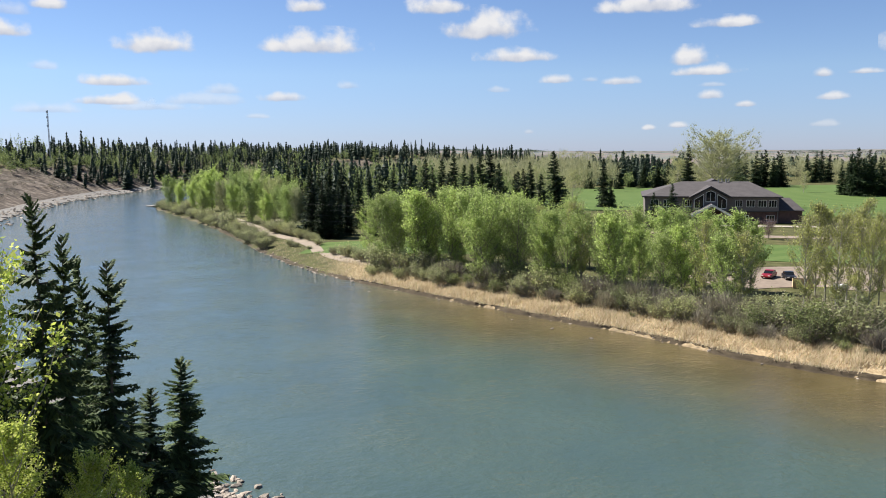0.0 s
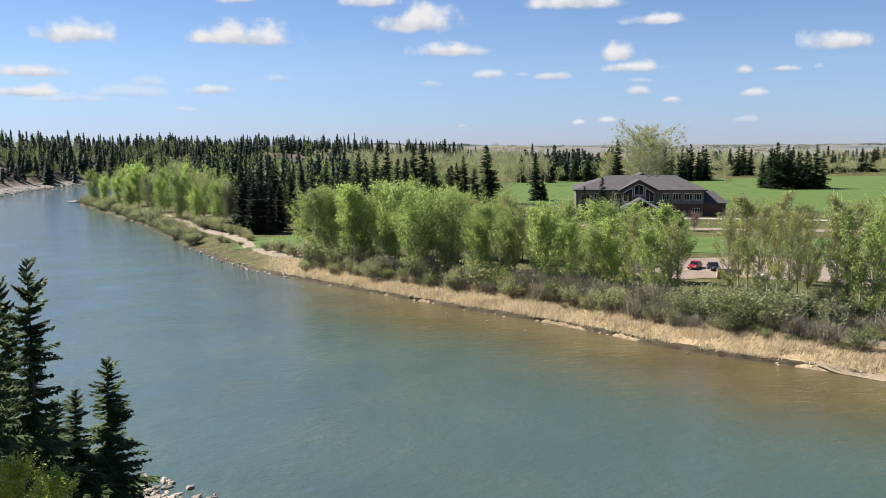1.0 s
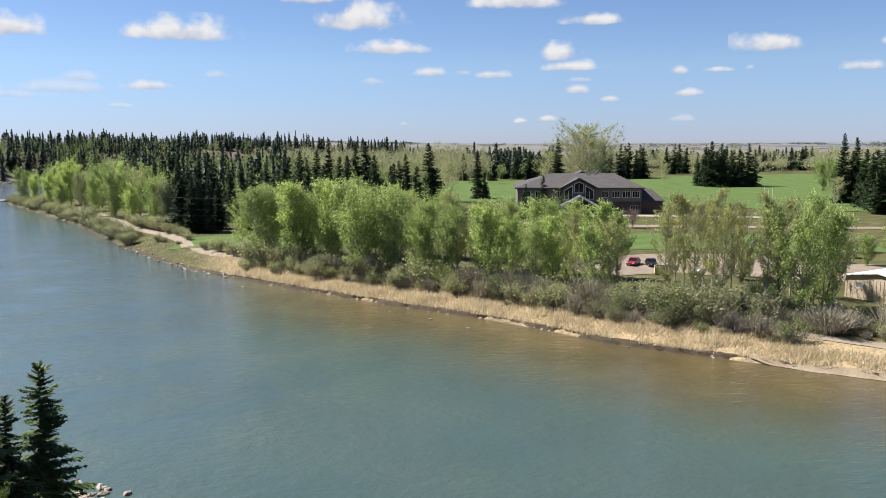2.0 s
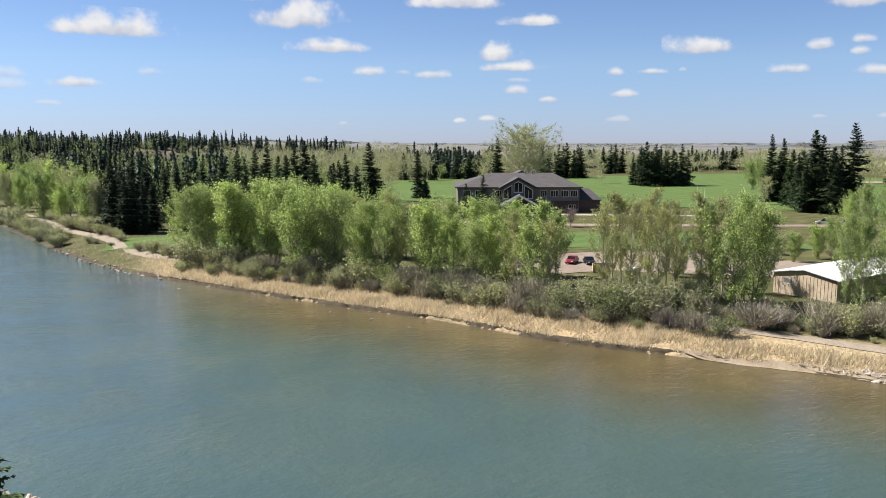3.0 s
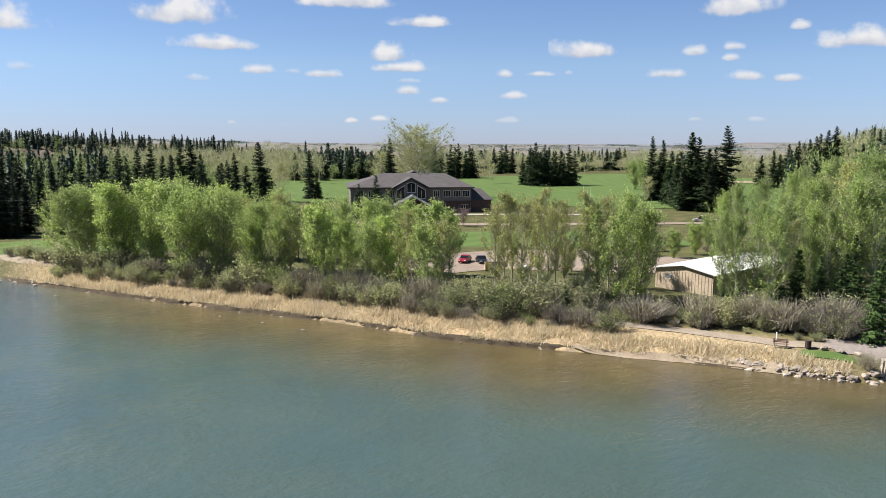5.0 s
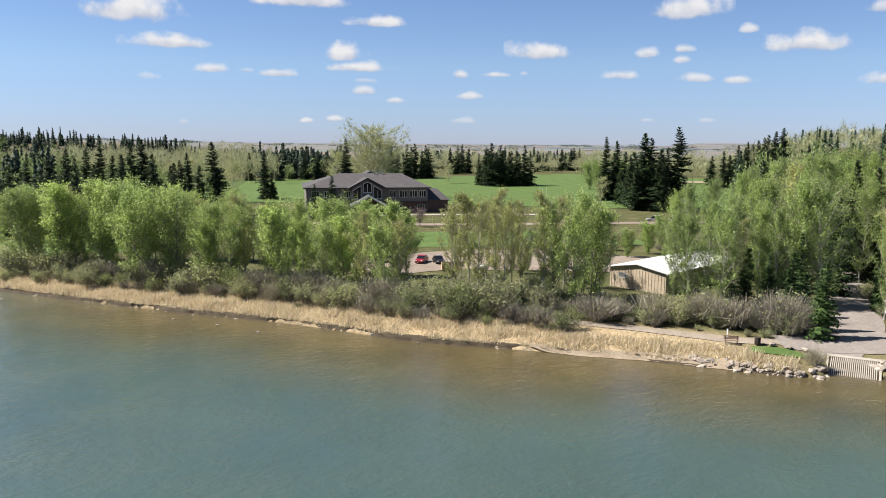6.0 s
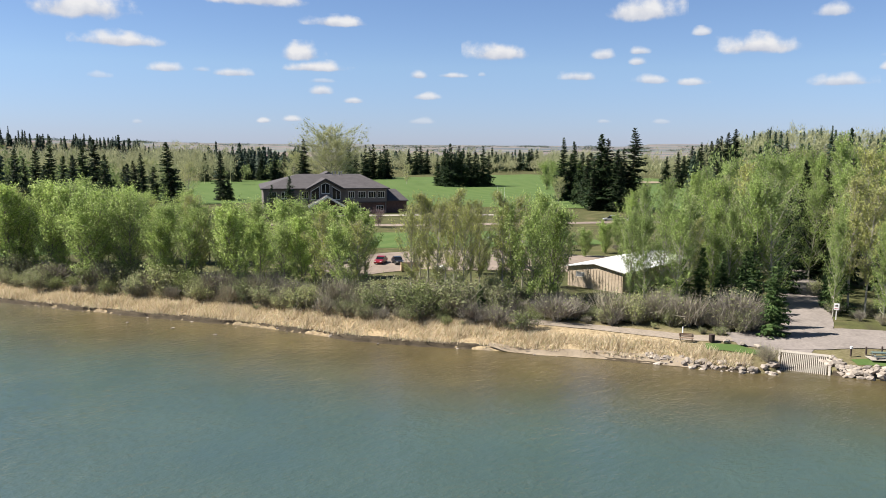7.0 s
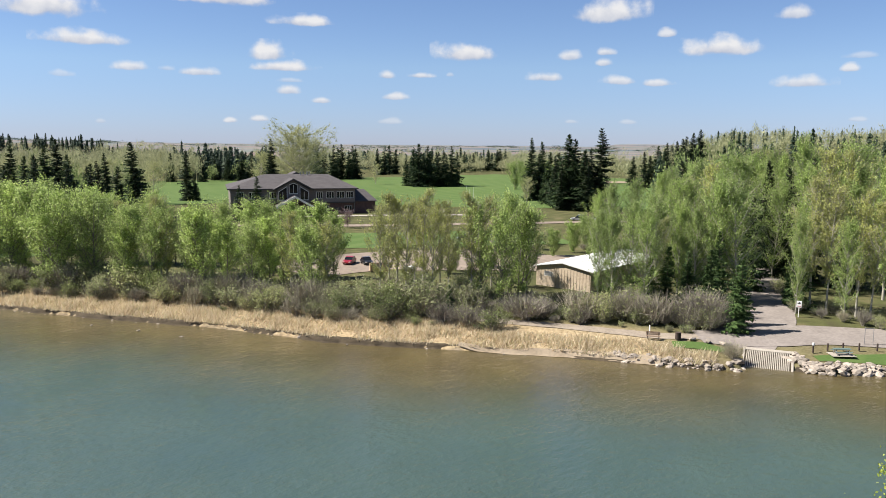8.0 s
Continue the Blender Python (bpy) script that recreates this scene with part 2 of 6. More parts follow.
M_GLASS = plain("dark_glass", (0.010, 0.012, 0.014), 0.06, 0, 0.35)
M_WHITE = plain("white_paint", (0.78, 0.77, 0.74), 0.5)
M_TAN = surface("tan_steel_siding", (0.36, 0.285, 0.205), (0.46, 0.375, 0.28), 0.5, 0.6, bump=0.15)
M_WROOF = surface("white_steel_roof", (0.46, 0.46, 0.44), (0.62, 0.62, 0.60), 0.35, 0.55, bump=0.1)
M_RED = plain("red_car_paint", (0.24, 0.012, 0.02), 0.3, 0.1, 0.5)
M_BLACK = plain("black_car_paint", (0.015, 0.015, 0.017), 0.3, 0.1, 0.6)
M_SILVER = plain("silver_car_paint", (0.55, 0.56, 0.57), 0.3, 0.4, 0.6)
M_RUBBER = plain("tyre_rubber", (0.018, 0.018, 0.018), 0.85)
M_RIM = plain("wheel_metal", (0.45, 0.45, 0.46), 0.35, 0.8)
M_LAMP = plain("lamp_glass", (0.75, 0.74, 0.70), 0.2, 0, 0.6)
M_REDLAMP = plain("red_lamp_glass", (0.35, 0.02, 0.02), 0.25, 0, 0.6)
M_WOOD = surface("weathered_wood", (0.13, 0.085, 0.055), (0.25, 0.17, 0.115), 2.0, 0.85, bump=0.4, stretch=(0.3, 3, 3))
M_NEWWOOD = surface("raw_lumber", (0.45, 0.31, 0.18), (0.60, 0.44, 0.28), 1.5, 0.8, bump=0.2)
M_DARKWOOD = surface("dark_post_wood", (0.035, 0.026, 0.022), (0.085, 0.06, 0.05), 2.0, 0.85, bump=0.4)
M_GREEN = plain("green_bench_paint", (0.12, 0.165, 0.15), 0.6)
M_STEEL = plain("grey_steel", (0.30, 0.30, 0.31), 0.5, 0.6)
M_WIRE = plain("dark_wire", (0.10, 0.10, 0.11), 0.6)
M_SIGNRED = plain("sign_red", (0.45, 0.03, 0.03), 0.5)


# ---- mesh helpers ----
def polar(a, r, z=0.0):
    return Vector((r * math.sin(radians(a)), r * math.cos(radians(a)), z))


def array_mesh(name, verts, quads=None, tris=None, mat=None, smooth=False, colours=None):
    me = bpy.data.meshes.new(name)
    quads = np.zeros((0, 4), int) if quads is None else np.asarray(quads, int).reshape(-1, 4)
    tris = np.zeros((0, 3), int) if tris is None else np.asarray(tris, int).reshape(-1, 3)
    nq, nt = len(quads), len(tris)
    me.vertices.add(len(verts))
    me.vertices.foreach_set("co", np.asarray(verts, np.float32).ravel())
    me.loops.add(nq * 4 + nt * 3)
    me.loops.foreach_set("vertex_index", np.concatenate([quads.ravel(), tris.ravel()]).astype(np.int32))
    me.polygons.add(nq + nt)
    me.polygons.foreach_set("loop_start", np.concatenate([np.arange(nq) * 4, nq * 4 + np.arange(nt) * 3]).astype(np.int32))
    if smooth:
        me.polygons.foreach_set("use_smooth", np.ones(nq + nt, bool))
    if colours:
        for key, values in colours.items():
            at = me.color_attributes.new(key, "FLOAT_COLOR", "POINT")
            at.data.foreach_set("color", np.asarray(values, np.float32).ravel())
    me.update(calc_edges=True)
    if mat:
        me.materials.append(mat)
    return me


def thing(name, m, label, category, group="", kind=""):
    ob = new(name)
    ob.matrix_basis = m if isinstance(m, Matrix) else Matrix.Translation(m)
    return tagged(ob, label, category, group, kind)


def child(name, me, parent, label=""):
    ob = new(name, me)
    ob.parent = parent
    return tagged(ob, label) if label else ob


def part(name, bm, mat, parent, label="", smooth=False):
    me = bpy.data.meshes.new(name)
    bmesh.ops.recalc_face_normals(bm, faces=bm.faces)
    bm.to_mesh(me)
    bm.free()
    me.materials.append(mat)
    if smooth:
        for f in me.polygons:
            f.use_smooth = True
    return child(name, me, parent, label)


def box(bm, x0, x1, y0, y1, z0, z1, bevel=0.0):
    g = bmesh.ops.create_cube(bm, size=1, matrix=Matrix.Translation(((x0 + x1) / 2, (y0 + y1) / 2, (z0 + z1) / 2)) @ Matrix.Diagonal((abs(x1 - x0), abs(y1 - y0), abs(z1 - z0), 1)))
    if bevel:
        es = list({e for v in g["verts"] for e in v.link_edges})
        bmesh.ops.bevel(bm, geom=es, offset=bevel, segments=2, affect="EDGES", profile=0.6)
    return bm


def boxed(x0, x1, y0, y1, z0, z1, bevel=0.0):
    return box(bmesh.new(), x0, x1, y0, y1, z0, z1, bevel)


def rod(bm, a, b, r, sides=8, r2=None):
    a, b = Vector(a), Vector(b)
    m = Matrix.Translation((a + b) / 2) @ (b - a).to_track_quat("Z", "Y").to_matrix().to_4x4()
    bmesh.ops.create_cone(bm, cap_ends=True, segments=sides, radius1=r, radius2=r if r2 is None else r2, depth=(b - a).length, matrix=m)
    return bm


def solid(bm, profile, depth_axis, d0, d1):
    """A flat outline pushed through along an axis: 'x' takes (y, z) points, 'y' takes (x, z) points."""
    put = (lambda u, w, d: (d, u, w)) if depth_axis == "x" else (lambda u, w, d: (u, d, w))
    front = [bm.verts.new(put(u, w, d0)) for u, w in profile]
    back = [bm.verts.new(put(u, w, d1)) for u, w in profile]
    bm.faces.new(front)
    bm.faces.new(back[::-1])
    k = len(profile)
    for i in range(k):
        bm.faces.new((front[i], back[i], back[(i + 1) % k], front[(i + 1) % k]))
    return bm


# ---- the lie of the land ----
def curve_points(pts, step):
    """A smooth line through the given points, with about one vertex each step metres."""
    p = np.array(pts, float)
    p = np.vstack([2 * p[0] - p[1], p, 2 * p[-1] - p[-2]])
    out = []
    for i in range(1, len(p) - 2):
        k = max(2, int(np.linalg.norm(p[i + 1] - p[i]) / step))
        for s in np.arange(k) / k:
            out.append(0.5 * (2 * p[i] + (p[i + 1] - p[i - 1]) * s + (2 * p[i - 1] - 5 * p[i] + 4 * p[i + 1] - p[i + 2]) * s * s + (3 * p[i] - p[i - 1] - 3 * p[i + 1] + p[i + 2]) * s ** 3))
    out.append(p[-2])
    return np.array(out)


FAR_SHORE = curve_points([(230, -60), (150, 18), (116, 43), (96, 56.5), (88.3, 59.7), (86, 64), (82, 67), (79, 66.8), (72.5, 73), (66.9, 79.5), (54.4, 90.3), (40.5, 102.4), (26.9, 119.4),
                          (11.0, 135.7), (-9.85, 158.7), (-23.4, 175), (-35.4, 192.9), (-55.2, 230.3), (-84, 291.4), (-126.2, 366.6), (-148, 408), (-150, 440), (-125, 540), (-40, 690), (150, 870), (420, 1180)], 4.0)
NEAR_SHORE = curve_points([(190, -120), (100, -40), (60, 12), (36, 38), (10, 52), (-8, 58), (-16.4, 62.2), (-20.4, 65.7), (-34, 80), (-62, 110), (-110, 180), (-160, 275), (-191, 352), (-213, 439), (-221, 534), (-215, 628),
                           (-180, 730), (-80, 830), (110, 980), (350, 1260)], 6.0)


def to_line(x, y, line):
    best = np.full(x.shape, 1e9)
    for a, b in zip(line[:-1], line[1:]):
        ab = b - a
        s = np.clip(((x - a[0]) * ab[0] + (y - a[1]) * ab[1]) / (ab @ ab), 0, 1)
        best = np.minimum(best, (x - a[0] - s * ab[0]) ** 2 + (y - a[1] - s * ab[1]) ** 2)
    return np.sqrt(best)


RIVER = np.vstack([FAR_SHORE, NEAR_SHORE[::-1]])


def in_river(x, y):
    inside = np.zeros(x.shape, bool)
    for (ax, ay), (bx, by) in zip(RIVER, np.roll(RIVER, -1, 0)):
        if ay != by:
            inside ^= ((ay > y) != (by > y)) & (x < (bx - ax) * (y - ay) / (by - ay) + ax)
    return inside


def waves(x, y, size, seed=0.0):
    return (np.sin(x / size + seed) + np.sin(y / size * 1.13 + 1.7 * seed + 1) + np.sin((x + y) / size * 0.71 + seed * 2.3) + np.sin((x - 0.6 * y) / size * 1.9 + seed)) / 4


def smooth(v, a, b):
    s = np.clip((v - a) / (b - a), 0, 1)
    return s * s * (3 - 2 * s)


def land(x, y, full=False):
    """Height of the ground, the distance from the water's edge (minus in the river), and the zones of its cover."""
    x, y = np.asarray(x, float), np.asarray(y, float)
    df, dn, wet = to_line(x, y, FAR_SHORE), to_line(x, y, NEAR_SHORE), in_river(x, y)
    r, a = np.hypot(x, y), np.degrees(np.arctan2(x, y))
    near = (dn < df) & ~wet
    d = np.where(wet, -np.minimum(df, dn), np.minimum(df, dn))
    flat = np.interp(d, [0, 0.8, 3, 9, 30, 60, 400], [-0.25, 0.5, 0.95, 1.75, 2.6, 3.0, 3.5])
    flat = flat + smooth(d, 60, 160) * 0.35 * waves(x, y, 40)
    hill_l = smooth(r, 420, 760) * 12 * smooth(-a, -6, 6) * smooth(d, 60, 200)
    hill_r = smooth(r, 260, 620) * 20 * smooth(a, 42, 50)
    far_up = np.interp(r, [0, 900, 1500, 2600, 3600, 4950], [0, 0, 3, 9, 13, 17]) + smooth(r, 2400, 4200) * 7.0 * (waves(x, y, 520, 2) + 0.5 * waves(x, y, 230, 5))
    flat = flat + np.maximum(np.maximum(hill_l, hill_r), far_up)
    steep = np.interp(d, [0, 10, 22, 52, 110, 400], [0.0, 1.6, 6.0, 17.5, 21, 23]) + smooth(d, 12, 30) * (1.8 * waves(x, y, 9, 3) + 1.2 * waves(x, y, 4.5, 7))
    steep = steep + 3.0 * smooth(-a, 19, 25) * smooth(r, 330, 430) * smooth(d, 40, 130)
    steep = steep * (1 - 0.6 * smooth(a, 0, 14) * smooth(r, 500, 800)) + 6.2 * np.exp(-(r / 12) ** 2)
    h = np.where(wet, np.interp(-d, [0, 3, 20, 45], [-0.25, -0.6, -1.6, -3.0]), np.where(near, steep, flat))
    along, across = (x - 83.7) * 0.793 + (y - 65.95) * 0.609, -(x - 83.7) * 0.609 + (y - 65.95) * 0.793
    h = np.where((np.abs(across) < 3.0) & (along > -4) & (along < 4.6), np.minimum(h, 0.329 * along - 0.3), h)
    if not full:
        return h
    zone = np.zeros((*x.shape, 4))
    zone[..., 3] = 1
    zone[..., 0] = np.where(near, 0.15, (1 - smooth(d, 7, 16)) * smooth(a, -9, -5) * (1 - 0.7 * smooth(a, 43, 47)))
    zone[..., 1] = np.where(near, 1 - smooth(d, 48, 75) * 0.8, 0.0) + np.where(wet, 1, 0)
    # third channel: far farmland with its painted haze tint, growing with distance
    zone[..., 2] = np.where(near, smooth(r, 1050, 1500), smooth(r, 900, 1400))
    return h, d, zone


def ground_z(x, y):
    return float(land(np.array([x]), np.array([y]))[0])


def polar_grid(angles, radii):
    a, r = np.meshgrid(np.radians(angles), radii, indexing="ij")
    x, y = r * np.sin(a), r * np.cos(a)
    n, k = a.shape
    i = np.arange(n * k).reshape(n, k)
    q = np.stack([i[:-1, :-1], i[:-1, 1:], i[1:, 1:], i[1:, :-1]], -1).reshape(-1, 4)
    return x.ravel(), y.ravel(), q


angles = np.concatenate([np.arange(-180, -36, 6.0), np.arange(-36, 66, 0.5), np.arange(66, 181, 6.0)])
gx, gy, gq = polar_grid(angles, np.concatenate([[0.01], np.geomspace(2, 84, 60), np.geomspace(85, 255, 150), np.geomspace(262, 4950, 130)]))
gx, gy = gx + 0.3, gy + 0.2
gz, gd, gzone = land(gx, gy, True)
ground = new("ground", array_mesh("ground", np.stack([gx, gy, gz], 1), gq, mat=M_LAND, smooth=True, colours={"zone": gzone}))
tagged(ground, "river valley ground of rough grass, earth and haze-tinted far farmland", "ground", kind="structure")

wx, wy, wq = polar_grid(np.concatenate([np.arange(-60, -36, 3.0), np.arange(-36, 66, 0.9), np.arange(66, 120, 3.0)]), np.geomspace(20, 1500, 190))
wd = to_line(wx, wy, FAR_SHORE)
wa = np.degrees(np.arctan2(wx, wy))
wet = in_river(wx, wy) | (np.minimum(wd, to_line(wx, wy, NEAR_SHORE)) < 14)
wq = wq[wet[wq].any(1)]
shade = (1 - smooth(wd + 5 * waves(wx, wy, 9), 2, 34)) * smooth(wa, -16, 4)
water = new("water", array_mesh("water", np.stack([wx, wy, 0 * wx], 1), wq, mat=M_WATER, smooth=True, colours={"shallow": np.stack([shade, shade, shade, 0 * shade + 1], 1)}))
tagged(water, "rippled green river water, brown over the shallows", "river", kind="structure")


def ribbon(name, line, left, right, mat, lift=0.12, across=4, label="", category="", step=2.0, kind="structure"):
    """A strip of surface draped on the ground along a line, from left to right of it in metres."""
    p = curve_points(line, step)
    t = np.gradient(p, axis=0)
    nrm = np.stack([t[:, 1], -t[:, 0]], 1) / np.linalg.norm(t, axis=1)[:, None]
    left, right = np.interp(np.linspace(0, 1, len(p)), np.linspace(0, 1, len(left)), left), np.interp(np.linspace(0, 1, len(p)), np.linspace(0, 1, len(right)), right)
    rim = 0.25 * waves(p[:, 0], p[:, 1], 1.7)
    s = np.linspace(0, 1, across + 1)
    off = (-(left + rim))[:, None] * (1 - s) + (right - rim)[:, None] * s
    xy = p[:, None, :] + nrm[:, None, :] * off[..., None]
    x, y = xy[..., 0].ravel(), xy[..., 1].ravel()
    z = land(x, y) + lift
    i = np.arange(len(x)).reshape(off.shape)
    q = np.stack([i[:-1, :-1], i[1:, :-1], i[1:, 1:], i[:-1, 1:]], -1).reshape(-1, 4)
    ob = new(name, array_mesh(name, np.stack([x, y, z], 1), q, mat=mat, smooth=True))
    return tagged(ob, label, category, kind=kind)


# the cut bank along the far shore
bank = FAR_SHORE[(FAR_SHORE[:, 1] < 300) & (FAR_SHORE[:, 1] > 40)]
bank = curve_points(bank[::2], 0.6)
bt = np.gradient(bank, axis=0)
bn = np.stack([bt[:, 1], -bt[:, 0]], 1) / np.linalg.norm(bt, axis=1)[:, None]
wob = 0.45 * waves(bank[:, 0], bank[:, 1], 1.1, 1) + 0.8 * waves(bank[:, 0], bank[:, 1], 4.5, 2)
prof = [(-1.2, -0.3), (-0.1, 0.03), (0.12, 0.25), (0.2, 0.62), (0.7, 0.74), (1.5, 0.66)]
tall = np.interp(np.degrees(np.arctan2(bank[:, 0], bank[:, 1])), [-14, -6, 0, 30, 33, 42, 60], [0.35, 0.45, 0.75, 0.8, 0.35, 0.3, 0.4])
rows_v = [np.column_stack([bank + bn * (o + wob)[:, None], np.where(z > 0.1, z * (tall if o < 1.5 else 0.5 + 0.5 * tall), z) + 0.05 * waves(bank[:, 0], bank[:, 1], 0.6, o)]) for o, z in prof]
bv = np.stack(rows_v, 1)
bi = np.arange(bv.shape[0] * bv.shape[1]).reshape(bv.shape[:2])
bq = np.stack([bi[:-1, :-1], bi[1:, :-1], bi[1:, 1:], bi[:-1, 1:]], -1).reshape(-1, 4)
bc = bv.reshape(-1, 3)[bq].mean(1)
bq = bq[np.hypot(bc[:, 0] - 84.2, bc[:, 1] - 66.3) > 3.2]
river_bank = new("river_bank", array_mesh("river_bank", bv.reshape(-1, 3), bq, mat=M_BANK, smooth=False))
tagged(river_bank, "crumbling dark earth bank at the water's edge", "river bank", kind="structure")

# ---- roads, path, lawns ----
ribbon("road", [(84, 72), (90, 75), (98, 79), (107, 86), (116, 94), (130, 104), (152, 120)], [4.5, 4.5, 3.2, 2.6, 2.4, 2.4], [5, 5, 3.4, 2.6, 2.4, 2.4], M_ROAD, 0.07, 6, "sun-bleached asphalt road coming down to the boat ramp", "road")
ribbon("road_apron", [(82.5, 76), (88, 73), (96, 69.5), (106, 63), (118, 54), (140, 38)], [4, 6, 5, 4, 4, 4], [1.6, 3.5, 4, 4, 4, 4], M_ROAD, 0.10, 6, "wide asphalt apron at the head of the boat ramp", "road")
ribbon("footpath", [(86, 75), (79, 79.5), (74.5, 85), (66.5, 94), (58, 103), (45, 117), (31, 134), (14, 152), (-6, 172), (-16, 182), (-25.9, 195), (-32.4, 210), (-40, 228), (-49.6, 244), (-58, 259), (-64.5, 275), (-82, 312)], [1.3, 1.2, 1.2, 2.0, 2.0, 1.5], [1.3, 1.2, 1.2, 2.0, 2.0, 1.5], M_PATH, 0.08, 3, "pale gravel riverside footpath", "path")
ribbon("parking_lot", [(50, 146), (60, 150), (72, 152), (88, 146), (100, 136), (112, 132)], [10, 12, 14, 14, 12, 8], [6, 9, 14, 14, 12, 8], M_GRAVEL, 0.10, 8, "dusty tan gravel parking lot", "parking lot")
ribbon("clubhouse_drive", [(60, 236), (88, 222), (112, 214), (140, 205), (170, 198), (200, 190)], [3, 3, 3, 2.5, 3, 4], [3, 3, 3, 2.5, 3, 4], M_GRAVEL, 0.12, 4, "pale driveway in front of the clubhouse", "driveway")
ribbon("clubhouse_walk", [(84, 254), (110, 247), (140, 236)], [2.5, 2.5], [2.5, 2.5], M_CONCRETE, 0.14, 3, "pale concrete walk along the clubhouse", "walkway")
ribbon("spruce_track", [(-33, 207), (-37, 222), (-43, 243), (-52, 268), (-62, 300)], [1.6, 1.6], [1.6, 1.6], M_PATH, 0.14, 3, "sandy track between the spruces", "track")
ribbon("picnic_lawn", [(-36, 216), (-22, 212), (-6, 206), (10, 200)], [10, 14, 10], [9, 12, 8], M_LAWN, 0.10, 5, "small mown lawn beside the spruces", "lawn")
ribbon("clubhouse_lawn", [(48, 196), (70, 190), (96, 181), (130, 172)], [16, 17, 17], [15, 15, 15], M_LAWN, 0.09, 6, "bright mown lawn in front of the clubhouse", "lawn")
ribbon("fairway_west", [(-10, 360), (40, 375), (90, 385), (150, 380)], [60, 80, 120, 130], [40, 60, 70, 80], M_LAWN, 0.18, 14, "striped green fairway behind the clubhouse", "golf fairway")
ribbon("fairway_east", [(130, 360), (180, 340), (230, 318), (290, 290), (350, 250)], [150, 190, 230, 170, 120], [60, 80, 90, 90, 80], M_LAWN, 0.18, 16, "wide green golf fairway among spruces", "golf fairway")
ribbon("sand_bunker", [(330, 385), (345, 388), (360, 383)], [6, 12, 5], [4, 9, 4], M_SAND, 0.5, 4, "pale sand bunker on the golf course", "bunker")
ribbon("ramp_lawn", [(77.6, 76.2), (80.5, 73.5), (83, 70.6)], [1.3, 1.5, 0.6], [0.8, 1.1, 0.7], M_LAWN, 0.10, 4, "small patch of grass beside the boat ramp", "lawn", 0.8)
ribbon("picnic_grass", [(90, 63.6), (95, 61), (104, 55), (114, 47.5)], [0.8, 1.6, 2.0, 2], [1.0, 1.8, 1.8, 1.8], M_LAWN, 0.07, 5, "mown grass strip by the riprap", "lawn", 1.0)
ribbon("sand_bar", [(73, 73.6), (66.5, 80.4), (58, 87.3), (53.5, 91.8)], [1.0, 0.8, 0.5, 0.2], [0.5, 0.5, 0.5, 0.4], M_SAND, 0.32, 3, "narrow pale sand bar at the water's edge", "sand bar", 1.0)
ribbon("cobble_beach", [(-8, 57), (-16.4, 62.5), (-20.4, 66), (-34, 80.5), (-62, 110.5), (-110, 181), (-161, 276), (-192, 352), (-214, 439), (-222, 534), (-216, 628), (-180, 732)], [8, 8, 8, 9, 9, 9, 10, 11, 8, 6], [0.5, 0.5], M_COBBLE, 0.12, 5, "pale cobble beach under the near bank", "beach", 4.0)


# ---- plants ----
def tube_arrays(pts, radii, sides, start=0):
    pts, radii = np.array(pts, float), np.array(radii, float)
    d = np.gradient(pts, axis=0)
    d /= np.linalg.norm(d, axis=1)[:, None] + 1e-9
    side = np.cross(d, [0.31, 0.9, 0.2])
    side /= np.linalg.norm(side, axis=1)[:, None] + 1e-9
    up = np.cross(d, side)
    w = np.arange(sides) * 2 * np.pi / sides
    v = pts[:, None] + radii[:, None, None] * (side[:, None] * np.cos(w)[None, :, None] + up[:, None] * np.sin(w)[None, :, None])
    i = start + np.arange(len(pts) * sides).reshape(len(pts), sides)
    j = np.roll(i, -1, 1)
    q = np.stack([i[:-1], j[:-1], j[1:], i[1:]], -1).reshape(-1, 4)
    return v.reshape(-1, 3), q


def join_tubes(tubes):
    vs, qs, k = [], [], 0
    for pts, radii, sides in tubes:
        v, q = tube_arrays(pts, radii, sides, k)
        vs.append(v), qs.append(q)
        k += len(v)
    return np.vstack(vs), np.vstack(qs)


def unit(rng, n):
    v = rng.normal(size=(n, 3))
    return v / np.linalg.norm(v, axis=1)[:, None]


def leaf_quads(rng, centres, size, narrow=0.62, droop=0.0):
    n = len(centres)
    a = unit(rng, n)
    a[:, 2] -= droop
    b = np.cross(a, unit(rng, n))
    b /= np.linalg.norm(b, axis=1)[:, None] + 1e-9
    s = size * rng.uniform(0.65, 1.35, (n, 1))
    v = np.stack([centres - a * s / 2, centres + b * s * narrow / 2, centres + a * s / 2, centres - b * s * narrow / 2], 1)
    return v.reshape(-1, 3), np.arange(n * 4).reshape(n, 4)


def leaf_tris(rng, centres, size, narrow=0.75, facing=None):
    """Three-cornered leaves; facing: the way each one tends to turn its upper side."""
    n = len(centres)
    a = unit(rng, n)
    if facing is not None:
        up = facing + 0.75 * unit(rng, n)
        a = np.cross(up, a)
        a /= np.linalg.norm(a, axis=1)[:, None] + 1e-9
        b = np.cross(up, a)
    else:
        b = np.cross(a, unit(rng, n))
    b /= np.linalg.norm(b, axis=1)[:, None] + 1e-9
    s = size * rng.uniform(0.65, 1.35, (n, 1))
    v = np.stack([centres - a * s / 2 - b * s * narrow / 2, centres - a * s / 2 + b * s * narrow / 2, centres + a * s / 2], 1)
    return v.reshape(-1, 3), np.arange(n * 3).reshape(n, 3)


